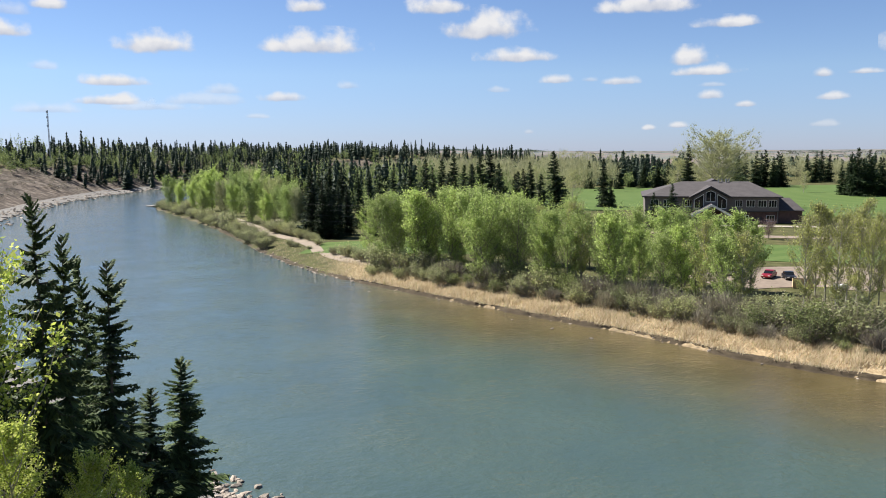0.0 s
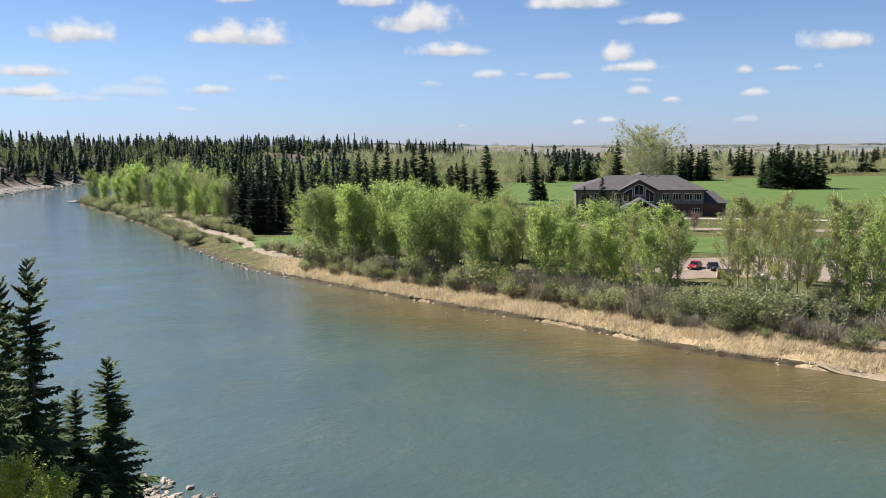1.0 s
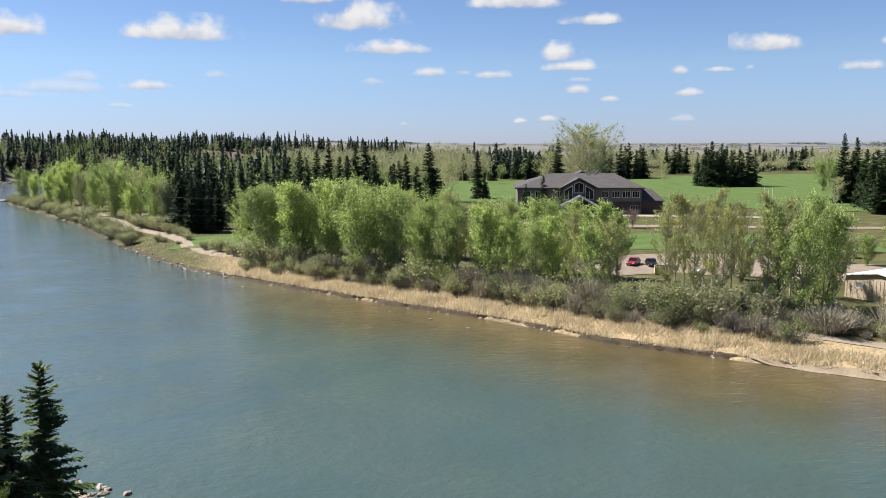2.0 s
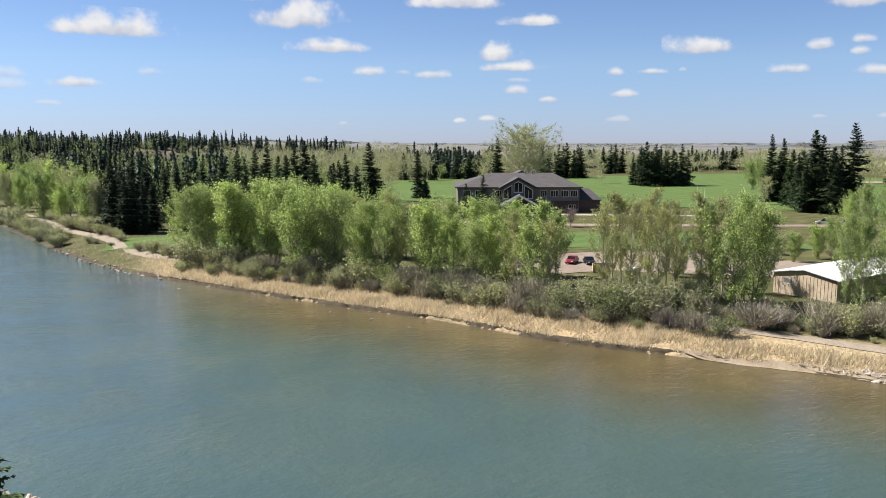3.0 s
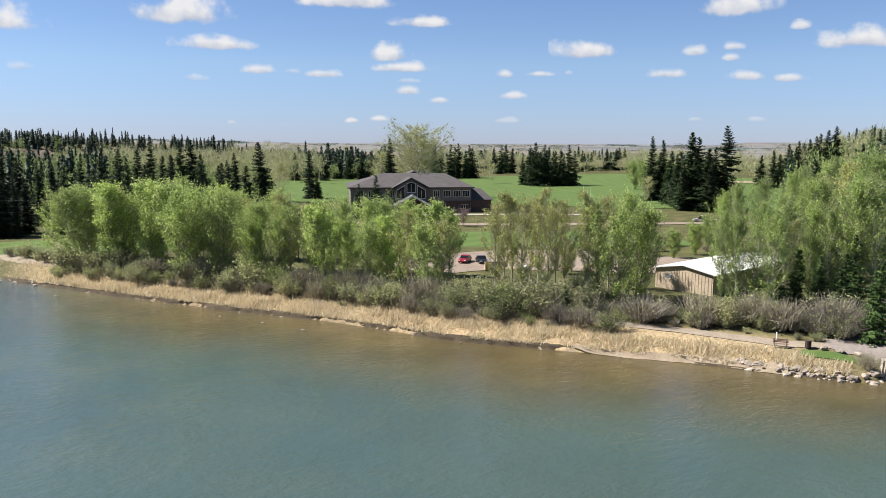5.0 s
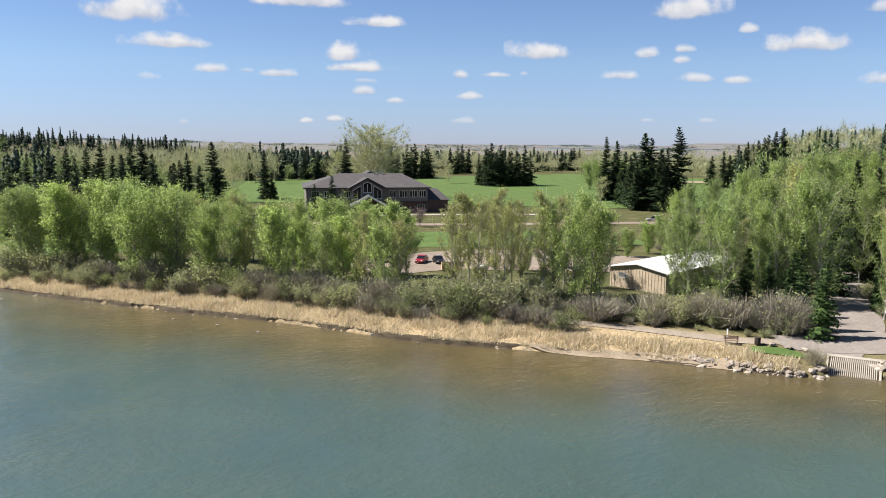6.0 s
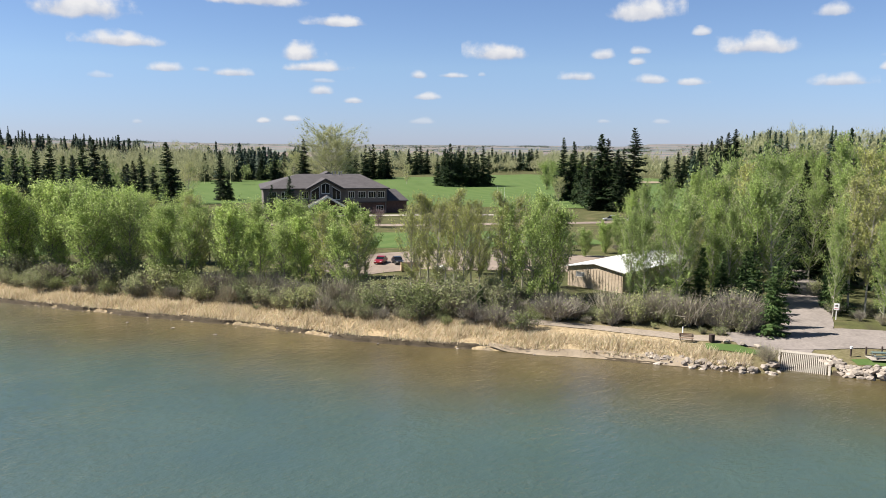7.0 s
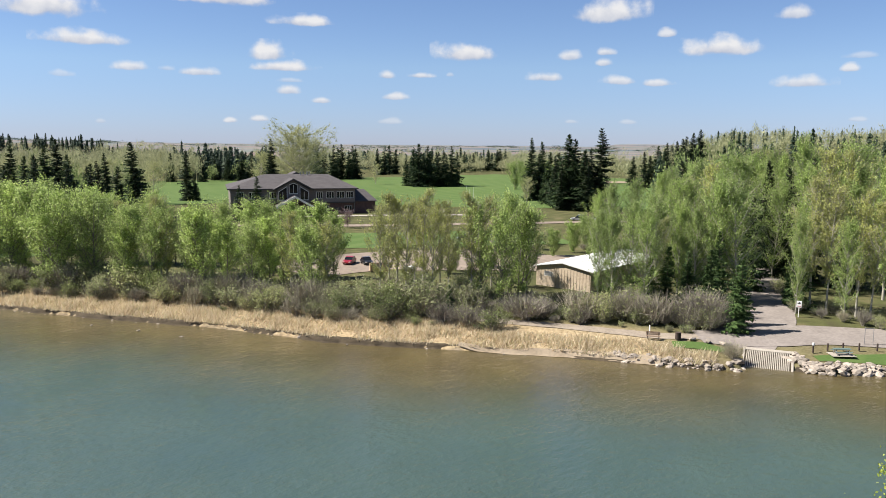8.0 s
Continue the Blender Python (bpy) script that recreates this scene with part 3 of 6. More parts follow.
def twig_tris(rng, starts, dirs, length, width):
    n = len(starts)
    dirs = dirs / (np.linalg.norm(dirs, axis=1)[:, None] + 1e-9)
    b = np.cross(dirs, unit(rng, n))
    b /= np.linalg.norm(b, axis=1)[:, None] + 1e-9
    ln = length * rng.uniform(0.6, 1.3, (n, 1))
    v = np.stack([starts - b * width / 2, starts + b * width / 2, starts + dirs * ln], 1)
    return v.reshape(-1, 3), np.arange(n * 3).reshape(n, 3)


def broadleaf(seed, h, w, low, n_leaf, leaf, limbs=16, stems=1, twigs=0, clump=0.05, spread=1.0, rise_by=1.0, twig_len=0.2, near=False, peak=0.35):
    """Arrays of a tree: stems, limbs, leaves and twigs. low: where the crown begins, peak: where it is widest, as shares of the height."""
    rng = np.random.default_rng(seed)
    boles, tubes, tips, dirs = [], [], [], []
    for s in range(stems):
        lean = rng.normal(0, 0.05 if stems == 1 else 0.12, 2) * h
        k = np.linspace(0, 1, 7)
        bend = rng.normal(0, 0.012 * h, (7, 2)).cumsum(0) * k[:, None]
        base = rng.normal(0, 0.012 * h, 2) if stems > 1 else np.zeros(2)
        pts = np.column_stack([base[0] + lean[0] * k ** 1.5 + bend[:, 0], base[1] + lean[1] * k ** 1.5 + bend[:, 1], k * h * (0.96 if s == 0 else rng.uniform(0.7, 0.94)) - 0.3 * (k == 0)])
        boles.append((pts, np.interp(k, [0, 0.1, 1], [0.0125 * h, 0.0095 * h, 0.0015 * h]) / (1 if stems == 1 else 1.35), 6))
        count = limbs // stems
        for i in range(count):
            g = (i + rng.uniform(0, 1)) / count
            f = low * 0.85 + (0.96 - low * 0.85) * g
            at = np.array([np.interp(f, k, pts[:, c]) for c in range(3)])
            az = i * 2.4 + rng.uniform(0, 1.4) + s
            env = min(1.0, 0.45 + 0.55 * g / peak) * min(1.0, (1.04 - g) / (1.0 - peak)) ** 0.75
            ln = 0.5 * w * env * rng.uniform(0.55, 1.25) * spread
            out = np.array([math.cos(az), math.sin(az), 0])
            rise = rng.uniform(0.5, 1.1) * rise_by
            lp = [at + (out * u ** 0.85 + np.array([0, 0, rise * u ** 1.15])) * ln + rng.normal(0, 0.03 * ln, 3) * u for u in (0, 0.35, 0.7, 1.0)]
            tubes.append((lp, np.array([0.0042, 0.003, 0.0018, 0.0008]) * h * (1.2 - 0.6 * f), 4))
            for u in (0.25, 0.45, 0.62, 0.78, 0.9, 1.0):
                for _ in range(2):
                    side = rng.normal(0, 1, 3) * [1, 1, 0.5] + [0, 0, 0.45 * rise_by]
                    tips.append(lp[0] + (lp[3] - lp[0]) * u + side * 0.075 * w * (1.15 - 0.5 * u) * (0.5 + 0.5 * env))
                    dirs.append(out + np.array([0, 0, rise]))
        for u in (0.9, 0.95, 1.0):
            tips.append(np.array([np.interp(u, k, pts[:, c]) for c in range(3)]))
            dirs.append(np.array([0, 0, 1.0]))
    tips, dirs = np.array(tips), np.array(dirs)
    weight = rng.uniform(0.1, 1.0, len(tips)) ** 1.7
    pick = rng.choice(len(tips), n_leaf, p=weight / weight.sum())
    off = rng.normal(0, 1, (n_leaf, 3))
    way = dirs[pick] / np.linalg.norm(dirs[pick], axis=1)[:, None]
    c = tips[pick] + off * clump * w * 0.72 + way * rng.normal(0, 1.55 * clump * w, (n_leaf, 1))
    c[:, 2] = np.maximum(c[:, 2], low * h * 0.55)
    facing = off * 0.45 + dirs[pick] * [0.4, 0.4, 0.0] + [0, 0, 0.45]
    leaves = leaf_quads(rng, c, leaf) if near else leaf_tris(rng, c, leaf, facing=facing)
    fine = None
    if twigs:
        pick = rng.integers(0, len(tips), twigs)
        fine = twig_tris(rng, tips[pick] - dirs[pick] * 0.02 * w, dirs[pick] + rng.normal(0, 0.45, (twigs, 3)), twig_len * w, 0.0026 * h)
    return join_tubes(boles), join_tubes(tubes), leaves, fine


def broadleaf_meshes(name, seed, h, w, low, n_leaf, leaf, bark, leaf_mat, twig_mat=None, **more):
    bole, boughs, leaves, fine = broadleaf(seed, h, w, low, n_leaf, leaf, **more)
    parts = {"trunk": array_mesh(name + "_trunk", *bole, mat=bark, smooth=True), "limb_work": array_mesh(name + "_limbs", *boughs, mat=bark, smooth=True),
             "crown": array_mesh(name + "_crown", leaves[0], *((leaves[1], None) if more.get("near") else (None, leaves[1])), leaf_mat)}
    if fine:
        parts["twig_work"] = array_mesh(name + "_twigs", fine[0], tris=fine[1], mat=twig_mat)
    return parts, h


def spruce_meshes(name, seed, h, w, whorls, boughs, sprigs, mat, shape=0.8, ragged=0.25, low=0.05, fine=1.0):
    rng = np.random.default_rng(seed)
    k = np.linspace(0, 1, 8)
    sway = rng.normal(0, 0.006 * h, (8, 2)).cumsum(0) * k[:, None]
    pts = np.column_stack([sway, k * h])
    pts[0, 2] = -0.4
    wood, limbs = [(pts, np.interp(k, [0, 1], [0.011 * h + 0.03, 0.012]), 7)], []
    n = whorls * boughs
    s = np.repeat((np.arange(whorls) + 0.2) / whorls, boughs) + rng.uniform(-0.4, 0.4, n) / whorls
    s = np.clip(low + (1 - low) * s, 0, 0.985)
    az = rng.uniform(0, 2 * np.pi, n)
    lobe = 1 + 0.18 * np.sin(az * 2 + seed) + 0.12 * np.sin(s * 23 + az)
    ln = 0.5 * w * ((1 - s) ** shape * 0.96 + 0.035) * rng.uniform(1 - ragged, 1 + ragged, n) * lobe * np.interp(s, [0, 0.1, 0.2], [0.7, 0.9, 1])
    z0 = s * h
    x0, y0 = np.interp(s, k, pts[:, 0]), np.interp(s, k, pts[:, 1])
    droop = np.interp(s, [0, 0.5, 0.85, 1], [0.55, 0.38, 0.0, -0.9]) + rng.normal(0, 0.08, n)
    u = (np.arange(sprigs) + 0.6) / sprigs
    U = np.broadcast_to(u, (n, sprigs))
    L, A, D = ln[:, None], az[:, None], droop[:, None]
    rad = L * U
    rad = rad * rng.uniform(0.9, 1.06, rad.shape)
    P = np.stack([x0[:, None] + np.cos(A) * rad, y0[:, None] + np.sin(A) * rad, z0[:, None] - D * rad + 0.22 * L * U ** 2], -1)
    P = P + rng.normal(0, 0.022, P.shape) * L[..., None]
    out = np.stack([np.cos(A) + 0 * U, np.sin(A) + 0 * U, -D + 0.44 * U], -1)
    side = np.stack([-np.sin(A) + 0 * U, np.cos(A) + 0 * U, 0 * U], -1)
    vs, m = [], n * sprigs
    reach = fine * (L * (0.46 - 0.26 * U) + 0.12)[..., None] * rng.uniform(0.4, 1.6, (n, sprigs, 1))
    for sg in (-1, 1):
        tip = P + (out * rng.uniform(0.2, 0.9, (n, sprigs, 1)) + side * sg * rng.uniform(0.5, 1.1, (n, sprigs, 1))) * reach + np.array([0, 0, -0.28]) * reach * rng.uniform(0.2, 1.5, (n, sprigs, 1))
        wide = out * reach * 0.30
        vs.append(np.stack([P - wide * 0.6, tip, P + wide], 2))
    hang = P + np.array([0, 0, -0.55]) * reach + out * reach * 0.3 + side * reach * rng.uniform(-0.4, 0.4, (n, sprigs, 1))
    vs.append(np.stack([P - out * reach * 0.35, hang, P + out * reach * 0.5], 2))
    V = np.concatenate([v.reshape(-1, 3) for v in vs])
    tri = np.arange(len(V)).reshape(-1, 3)
    # leader at the top
    V = np.vstack([V, [[pts[-1][0] - 0.05, pts[-1][1], h * 0.955], [pts[-1][0] + 0.05, pts[-1][1], h * 0.955], [pts[-1][0], pts[-1][1], h * 1.01]]])
    tri = np.vstack([tri, [[len(V) - 3, len(V) - 2, len(V) - 1]]])
    if sprigs > 5:
        for i in range(0, n, 2):
            q = P[i]
            limbs.append(([[x0[i], y0[i], z0[i]], q[sprigs // 2], q[-1]], [0.0022 * h, 0.0014 * h, 0.0006 * h], 3))
    parts = {"trunk": array_mesh(name + "_trunk", *join_tubes(wood), mat=M_DARKBARK, smooth=True), "crown": array_mesh(name + "_crown", V, tris=tri, mat=mat)}
    if limbs:
        parts["limb_work"] = array_mesh(name + "_limbs", *join_tubes(limbs), mat=M_DARKBARK)
    return parts, h


def leafy(name, arrays, mat):
    return array_mesh(name + "_foliage", arrays[0], tris=arrays[1], mat=mat)


def shrub_meshes(name, seed, h, w, n_leaf, leaf, n_twig, leaf_mat):
    rng = np.random.default_rng(seed)
    stems, tips = [], []
    for i in range(18):
        az, out = rng.uniform(0, 6.28), rng.uniform(0.1, 0.5) * w
        top = np.array([math.cos(az) * out, math.sin(az) * out, h * rng.uniform(0.55, 1.0) * (1 - 0.35 * (out / (0.5 * w)) ** 2)])
        stems.append(([[math.cos(az) * 0.15, math.sin(az) * 0.15, -0.15], top * [0.45, 0.45, 0.6], top], [0.03, 0.02, 0.008], 4))
        for u in (0.4, 0.6, 0.8, 1.0):
            tips.append(top * [u, u, u ** 0.8])
    tips = np.array(tips)
    pick = rng.integers(0, len(tips), n_leaf)
    off = rng.normal(0, 1, (n_leaf, 3))
    c = tips[pick] + off * [0.085 * w, 0.085 * w, 0.08 * h]
    c[:, 2] = np.maximum(c[:, 2], 0.05)
    facing = off * 0.45 + [0, 0, 0.5]
    pick = rng.integers(0, len(tips), n_twig)
    fine = twig_tris(rng, tips[pick] * [0.8, 0.8, 0.55] + rng.normal(0, 0.07 * w, (n_twig, 3)) * [1, 1, 0.4], np.column_stack([tips[pick][:, :2] / w * 1.1, np.ones(n_twig) * 0.8]) + rng.normal(0, 0.3, (n_twig, 3)), h * 0.42, 0.035)
    return {"stem": array_mesh(name + "_stems", *join_tubes(stems), mat=M_TWIG), "foliage": leafy(name, leaf_tris(rng, c, leaf, facing=facing), leaf_mat),
            "twig_work": array_mesh(name + "_twigs", fine[0], tris=fine[1], mat=M_TWIG)}, h


POPLARS = [broadleaf_meshes("poplar", 11 + i, 15.0, 6.2 + 0.5 * i, 0.08, 7400, 0.24, M_BARK, M_LEAF, M_TWIG, limbs=38 + i, stems=1 + i % 2, twigs=500, clump=0.046, rise_by=1.8, peak=0.32) for i in range(5)]
OLIVES = [broadleaf_meshes("tall_poplar", 31 + i, 19.0, 6.2 + 0.5 * i, 0.28, 4600, 0.24, M_PALEBARK, M_OLIVE, M_TWIG, limbs=32 + i, twigs=700, clump=0.044, rise_by=1.6, peak=0.4) for i in range(4)]
ASPENS = [broadleaf_meshes("aspen", 51 + i, 20.0, 7.4 + 0.6 * i, 0.10, 8600, 0.24, M_PALEBARK, M_BRIGHT, M_TWIG, limbs=44, twigs=400, clump=0.044, rise_by=1.7, peak=0.3) for i in range(5)]
WILLOWS = [broadleaf_meshes("willow", 71 + i, 12.0, 7.5, 0.05, 7000, 0.30, M_BARK, mat, M_TWIG, limbs=42, stems=3, twigs=300, clump=0.055, rise_by=1.6) for i, mat in enumerate((M_LEAF, M_SHRUB, M_BRIGHT, M_FAR_LEAF))]
PALES = [broadleaf_meshes("cottonwood", 91 + i, 20.0, 13.0, 0.14, 3400, 0.26, M_PALEBARK, M_PALE, M_PALE, limbs=44, twigs=3800, clump=0.04, twig_len=0.10, peak=0.5) for i in range(2)]
GIANT = broadleaf_meshes("giant_cottonwood", 95, 28.0, 25.0, 0.10, 16000, 0.24, M_PALEBARK, M_PALE, M_PALE, limbs=120, stems=4, twigs=22000, clump=0.03, twig_len=0.06, peak=0.5)
PLUM = broadleaf_meshes("plum_tree", 97, 7.0, 8.0, 0.24, 3000, 0.20, M_DARKBARK, M_PLUM, M_PLUM, limbs=30, stems=2, twigs=900, clump=0.055, peak=0.45)
SPRUCES = [spruce_meshes("spruce", 101 + i, 20.0, 6.2 + 0.6 * i, 33, 9, 6, M_SPRUCE, fine=0.85) for i in range(4)]
YOUNGS = [spruce_meshes("young_spruce", 111 + i, 12.0, 4.2, 26, 8, 5, M_SPRUCE_LIGHT, 0.75) for i in range(2)]
NEARS = [spruce_meshes("near_spruce", 121 + i, 20.0, 5.0 + 0.4 * i, 50, 5, 26, M_NEAR, 0.6, 0.5, 0.06, fine=0.62) for i in range(3)]
BIRCHES = [broadleaf_meshes("near_aspen", 131 + i, 10.0, 4.2, 0.06, 9500, 0.14, M_PALEBARK, M_YELLOW, M_TWIG, limbs=40, twigs=300, clump=0.034, rise_by=2.2, near=True, peak=0.25) for i in range(2)]
FAIRWAYS = [spruce_meshes("fairway_spruce", 171 + i, 18.0, 7.0 + 0.6 * i, 26, 9, 5, M_SPRUCE, fine=0.9) for i in range(3)]
SHRUBS = [shrub_meshes("shrub", 141 + i, 3.2, 4.0, 1500, 0.17, 420, M_SHRUB) for i in range(5)]
GREENS = [shrub_meshes("green_shrub", 151 + i, 3.0, 4.0, 1500, 0.16, 300, M_DULL) for i in range(3)]
BARES = [shrub_meshes("bare_shrub", 161 + i, 3.0, 3.6, 260, 0.15, 1000, M_SHRUB) for i in range(3)]

rnd = random.Random(7)


def plant(name, kit, a, r, h, label, category, group="", wide=1.0, xy=None):
    """One tree or bush on the ground, h metres high, a degrees clockwise from +y and r metres out (or at xy)."""
    parts, full = kit
    x, y = xy if xy else polar(a, r).xy
    s = h / full
    m = pose(x, y, ground_z(x, y) - 0.05, rnd.uniform(-1.5, 1.5), rnd.uniform(-1.5, 1.5), rnd.uniform(0, 360)) @ Matrix.Diagonal((s * wide, s * wide, s, 1))
    ob = thing(name, m, label, category, group)
    for key, me in parts.items():
        piece = child(key, me, ob)
        if key in ("twig_work", "limb_work"):
            tagged(piece, kind="stuff")
    return ob


FS_A, FS_R = np.degrees(np.arctan2(FAR_SHORE[:, 0], FAR_SHORE[:, 1])), np.hypot(FAR_SHORE[:, 0], FAR_SHORE[:, 1])
use = (FAR_SHORE[:, 1] < 405) & (FAR_SHORE[:, 1] > 20)
order = np.argsort(FS_A[use])
FS_A, FS_R = FS_A[use][order], FS_R[use][order]


def shore_r(a):
    return float(np.interp(a, FS_A, FS_R))


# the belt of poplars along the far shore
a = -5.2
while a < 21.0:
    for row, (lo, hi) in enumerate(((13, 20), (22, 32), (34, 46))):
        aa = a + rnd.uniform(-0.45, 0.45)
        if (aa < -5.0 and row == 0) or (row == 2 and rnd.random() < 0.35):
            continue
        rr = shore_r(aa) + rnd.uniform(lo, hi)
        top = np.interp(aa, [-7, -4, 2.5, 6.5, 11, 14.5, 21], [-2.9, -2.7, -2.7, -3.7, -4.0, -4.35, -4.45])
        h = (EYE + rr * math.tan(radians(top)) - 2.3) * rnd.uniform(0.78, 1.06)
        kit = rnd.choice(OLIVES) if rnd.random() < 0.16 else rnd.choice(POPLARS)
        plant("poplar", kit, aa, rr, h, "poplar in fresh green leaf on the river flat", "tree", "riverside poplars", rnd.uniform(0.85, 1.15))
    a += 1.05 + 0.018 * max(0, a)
# taller, thinner trees in front of the parking lot
for a in (24.5, 25.2, 25.8, 26.4, 27.0, 27.6, 28.3, 28.9, 29.5):
    plant("tall_poplar", rnd.choice(OLIVES), a, rnd.uniform(121, 136), rnd.uniform(15.5, 19.2), "tall thin poplar with olive spring buds", "tree", "tall poplars", rnd.uniform(0.75, 0.95))
for a in (31.2, 31.9, 32.6, 33.3, 34.0, 34.6, 35.1):
    plant("tall_poplar", rnd.choice(OLIVES) if rnd.random() < 0.6 else rnd.choice(POPLARS), a, rnd.uniform(122, 140), rnd.uniform(15.8, 18.8), "tall poplar with bare lower trunk and pale green crown", "tree", "tall poplars", rnd.uniform(0.75, 0.95))
# fresh green aspens round the shed and on both sides of the road
for a, r, h in ((40.2, 128, 15.5), (41.2, 127, 15), (42.4, 130, 16.5), (43.4, 126, 16), (44.2, 133, 17), (40.0, 160, 16), (40.9, 170, 17), (42.6, 172, 18), (44.2, 168, 20)):
    plant("aspen", rnd.choice(ASPENS), a, r, h, "aspen in bright new leaf beside the steel shed", "tree", "aspens", rnd.uniform(0.75, 0.95))
a = 44.8
while a < 50.4:
    for lo, hi, h0, h1 in ((134, 142, 17, 21), (150, 165, 20, 24), (172, 195, 22, 26)):
        aa = a + rnd.uniform(-0.4, 0.4)
        low_edge = float(np.interp(aa, [44.8, 46.0, 47.5, 49.0], [0.76, 0.83, 0.94, 1.0]))
        kit = rnd.choice(OLIVES) if rnd.random() < 0.12 else rnd.choice(ASPENS)
        plant("aspen", kit, aa, rnd.uniform(lo, hi), rnd.uniform(h0, h1) * low_edge, "tall aspen in bright new leaf above the road", "tree", "aspens", rnd.uniform(0.8, 1.0))
    a += 0.95
a = 52.0
while a < 62:
    for lo, hi, h0, h1 in ((131, 139, 15, 22), (146, 162, 21, 26), (170, 195, 24, 28)):
        aa = a + rnd.uniform(-0.4, 0.4)
        kit = rnd.choice(OLIVES) if rnd.random() < 0.35 else rnd.choice(ASPENS)
        plant("aspen", kit, aa, rnd.uniform(lo, hi) + (30 if aa < 53 else 0), rnd.uniform(h0, h1), "tall aspen with a bare trunk at the wood's edge", "tree", "aspens", rnd.uniform(0.7, 0.95))
    a += 1.0
for a, r, h in ((51.2, 205, 22), (51.9, 200, 24), (50.7, 215, 25)):
    plant("aspen", rnd.choice(ASPENS), a, r, h, "tall aspen closing the view up the road", "tree", "aspens")
# willows and light green trees on the inner point
for a, r, h in ((-18.9, 395, 15), (-18.2, 385, 17), (-17.4, 372, 17), (-16.8, 345, 14), (-16.2, 368, 18), (-15.4, 335, 17), (-14.8, 310, 15), (-14.3, 345, 19), (-13.6, 300, 15), (-13.0, 320, 18), (-12.5, 282, 13),
                (-12.0, 300, 17), (-11.4, 275, 15), (-10.9, 262, 14), (-10.3, 258, 15), (-15.9, 400, 17), (-17.0, 410, 16), (-13.4, 360, 19), (-11.6, 330, 19), (-10.2, 300, 17)):
    plant("willow", rnd.choice(WILLOWS), a, r, h * rnd.uniform(0.8, 1.08), "light green willow on the river point", "tree", "willows", rnd.uniform(0.75, 1.05))

# spruces
for a, r, h in ((-9.4, 243, 20), (-8.6, 238, 17.5), (-8.1, 241, 16), (-7.5, 236, 17), (-6.9, 243, 15.5), (-6.1, 262, 19), (-10.0, 262, 17), (-12.2, 340, 20), (-11.0, 330, 20), (-10.4, 345, 21), (-9.6, 300, 21), (-8.9, 290, 20),
                (-8.2, 305, 21), (-7.2, 300, 19), (-5.4, 290, 18), (-13.3, 380, 21), (-14.5, 395, 20), (-15.6, 410, 19)):
    plant("spruce", rnd.choice(SPRUCES), a, r, h, "dark dense spruce beside the picnic lawn", "spruce", "point spruces", rnd.uniform(0.95, 1.25))
for a, r, h in ((-3.6, 262, 17.5), (-2.3, 268, 18), (-1.4, 270, 20), (-0.1, 272, 20), (0.7, 268, 21.5), (1.3, 280, 18), (2.6, 266, 21), (3.3, 272, 22.6), (4.1, 268, 18.5), (5.0, 275, 15), (5.6, 262, 17), (6.2, 270, 19), (8.0, 275, 22), (-0.8, 300, 17), (1.9, 300, 18), (-2.9, 232, 16), (-1.2, 226, 17.5), (0.4, 222, 17), (2.0, 228, 18.5), (3.8, 224, 17.5), (5.2, 230, 17), (6.8, 235, 16), (-4.6, 238, 17)):
    plant("spruce", rnd.choice(SPRUCES), a, r, h * 1.1, "dark spruce rising behind the poplars", "spruce", "flat spruces", rnd.uniform(1.05, 1.35))
for a, r, h in ((10.3, 499, 17), (11.3, 343, 20.5), (11.8, 347, 11), (12.3, 497, 16), (13.2, 520, 15), (14.0, 515, 16), (14.9, 512, 17), (15.6, 515, 16), (16.3, 520, 17), (17.0, 345, 25.5)):
    plant("spruce", rnd.choice(SPRUCES), a, r, h, "spruce standing on the golf course lawn", "spruce", "golf course spruces", rnd.uniform(1.15, 1.5))
for a, r, h in ((14.75, 258, 11.0), (15.95, 254, 14.0)):
    plant("spruce", FAIRWAYS[0], a, r, h, "spruce close before the clubhouse front", "spruce", "clubhouse spruces", 1.5)
for a, r, h in ((26.8, 455, 17), (27.0, 470, 19), (27.9, 462, 20), (28.7, 455, 17), (30.0, 458, 17), (24.8, 606, 18), (25.6, 618, 17), (21.5, 540, 18), (22.6, 545, 19), (20.6, 530, 18), (32.2, 700, 16), (33.0, 720, 17)):
    plant("spruce", rnd.choice(FAIRWAYS), a, r, h * 1.15, "dark spruce in a dense clump along the fairway", "spruce", "fairway spruces", rnd.uniform(1.0, 1.3))
for a, r, h in ((20.1, 515, 20), (21.2, 524, 20), (21.8, 532, 20.5), (22.3, 528, 17), (22.9, 533, 18.5), (24.4, 600, 17.5), (25.2, 620, 20), (26.4, 459, 14), (27.3, 448, 21.5), (27.7, 455, 17), (28.1, 449, 18), (29.0, 450, 18.5),
                (29.6, 451, 20.5), (29.3, 462, 16), (30.5, 669, 16), (31.2, 690, 14), (31.7, 700, 15), (32.9, 704, 16.5), (33.4, 750, 17), (28.5, 470, 17)):
    plant("spruce", rnd.choice(FAIRWAYS), a, r, h * 1.12, "dark spruce in a clump along the fairway", "spruce", "fairway spruces", rnd.uniform(0.95, 1.3))
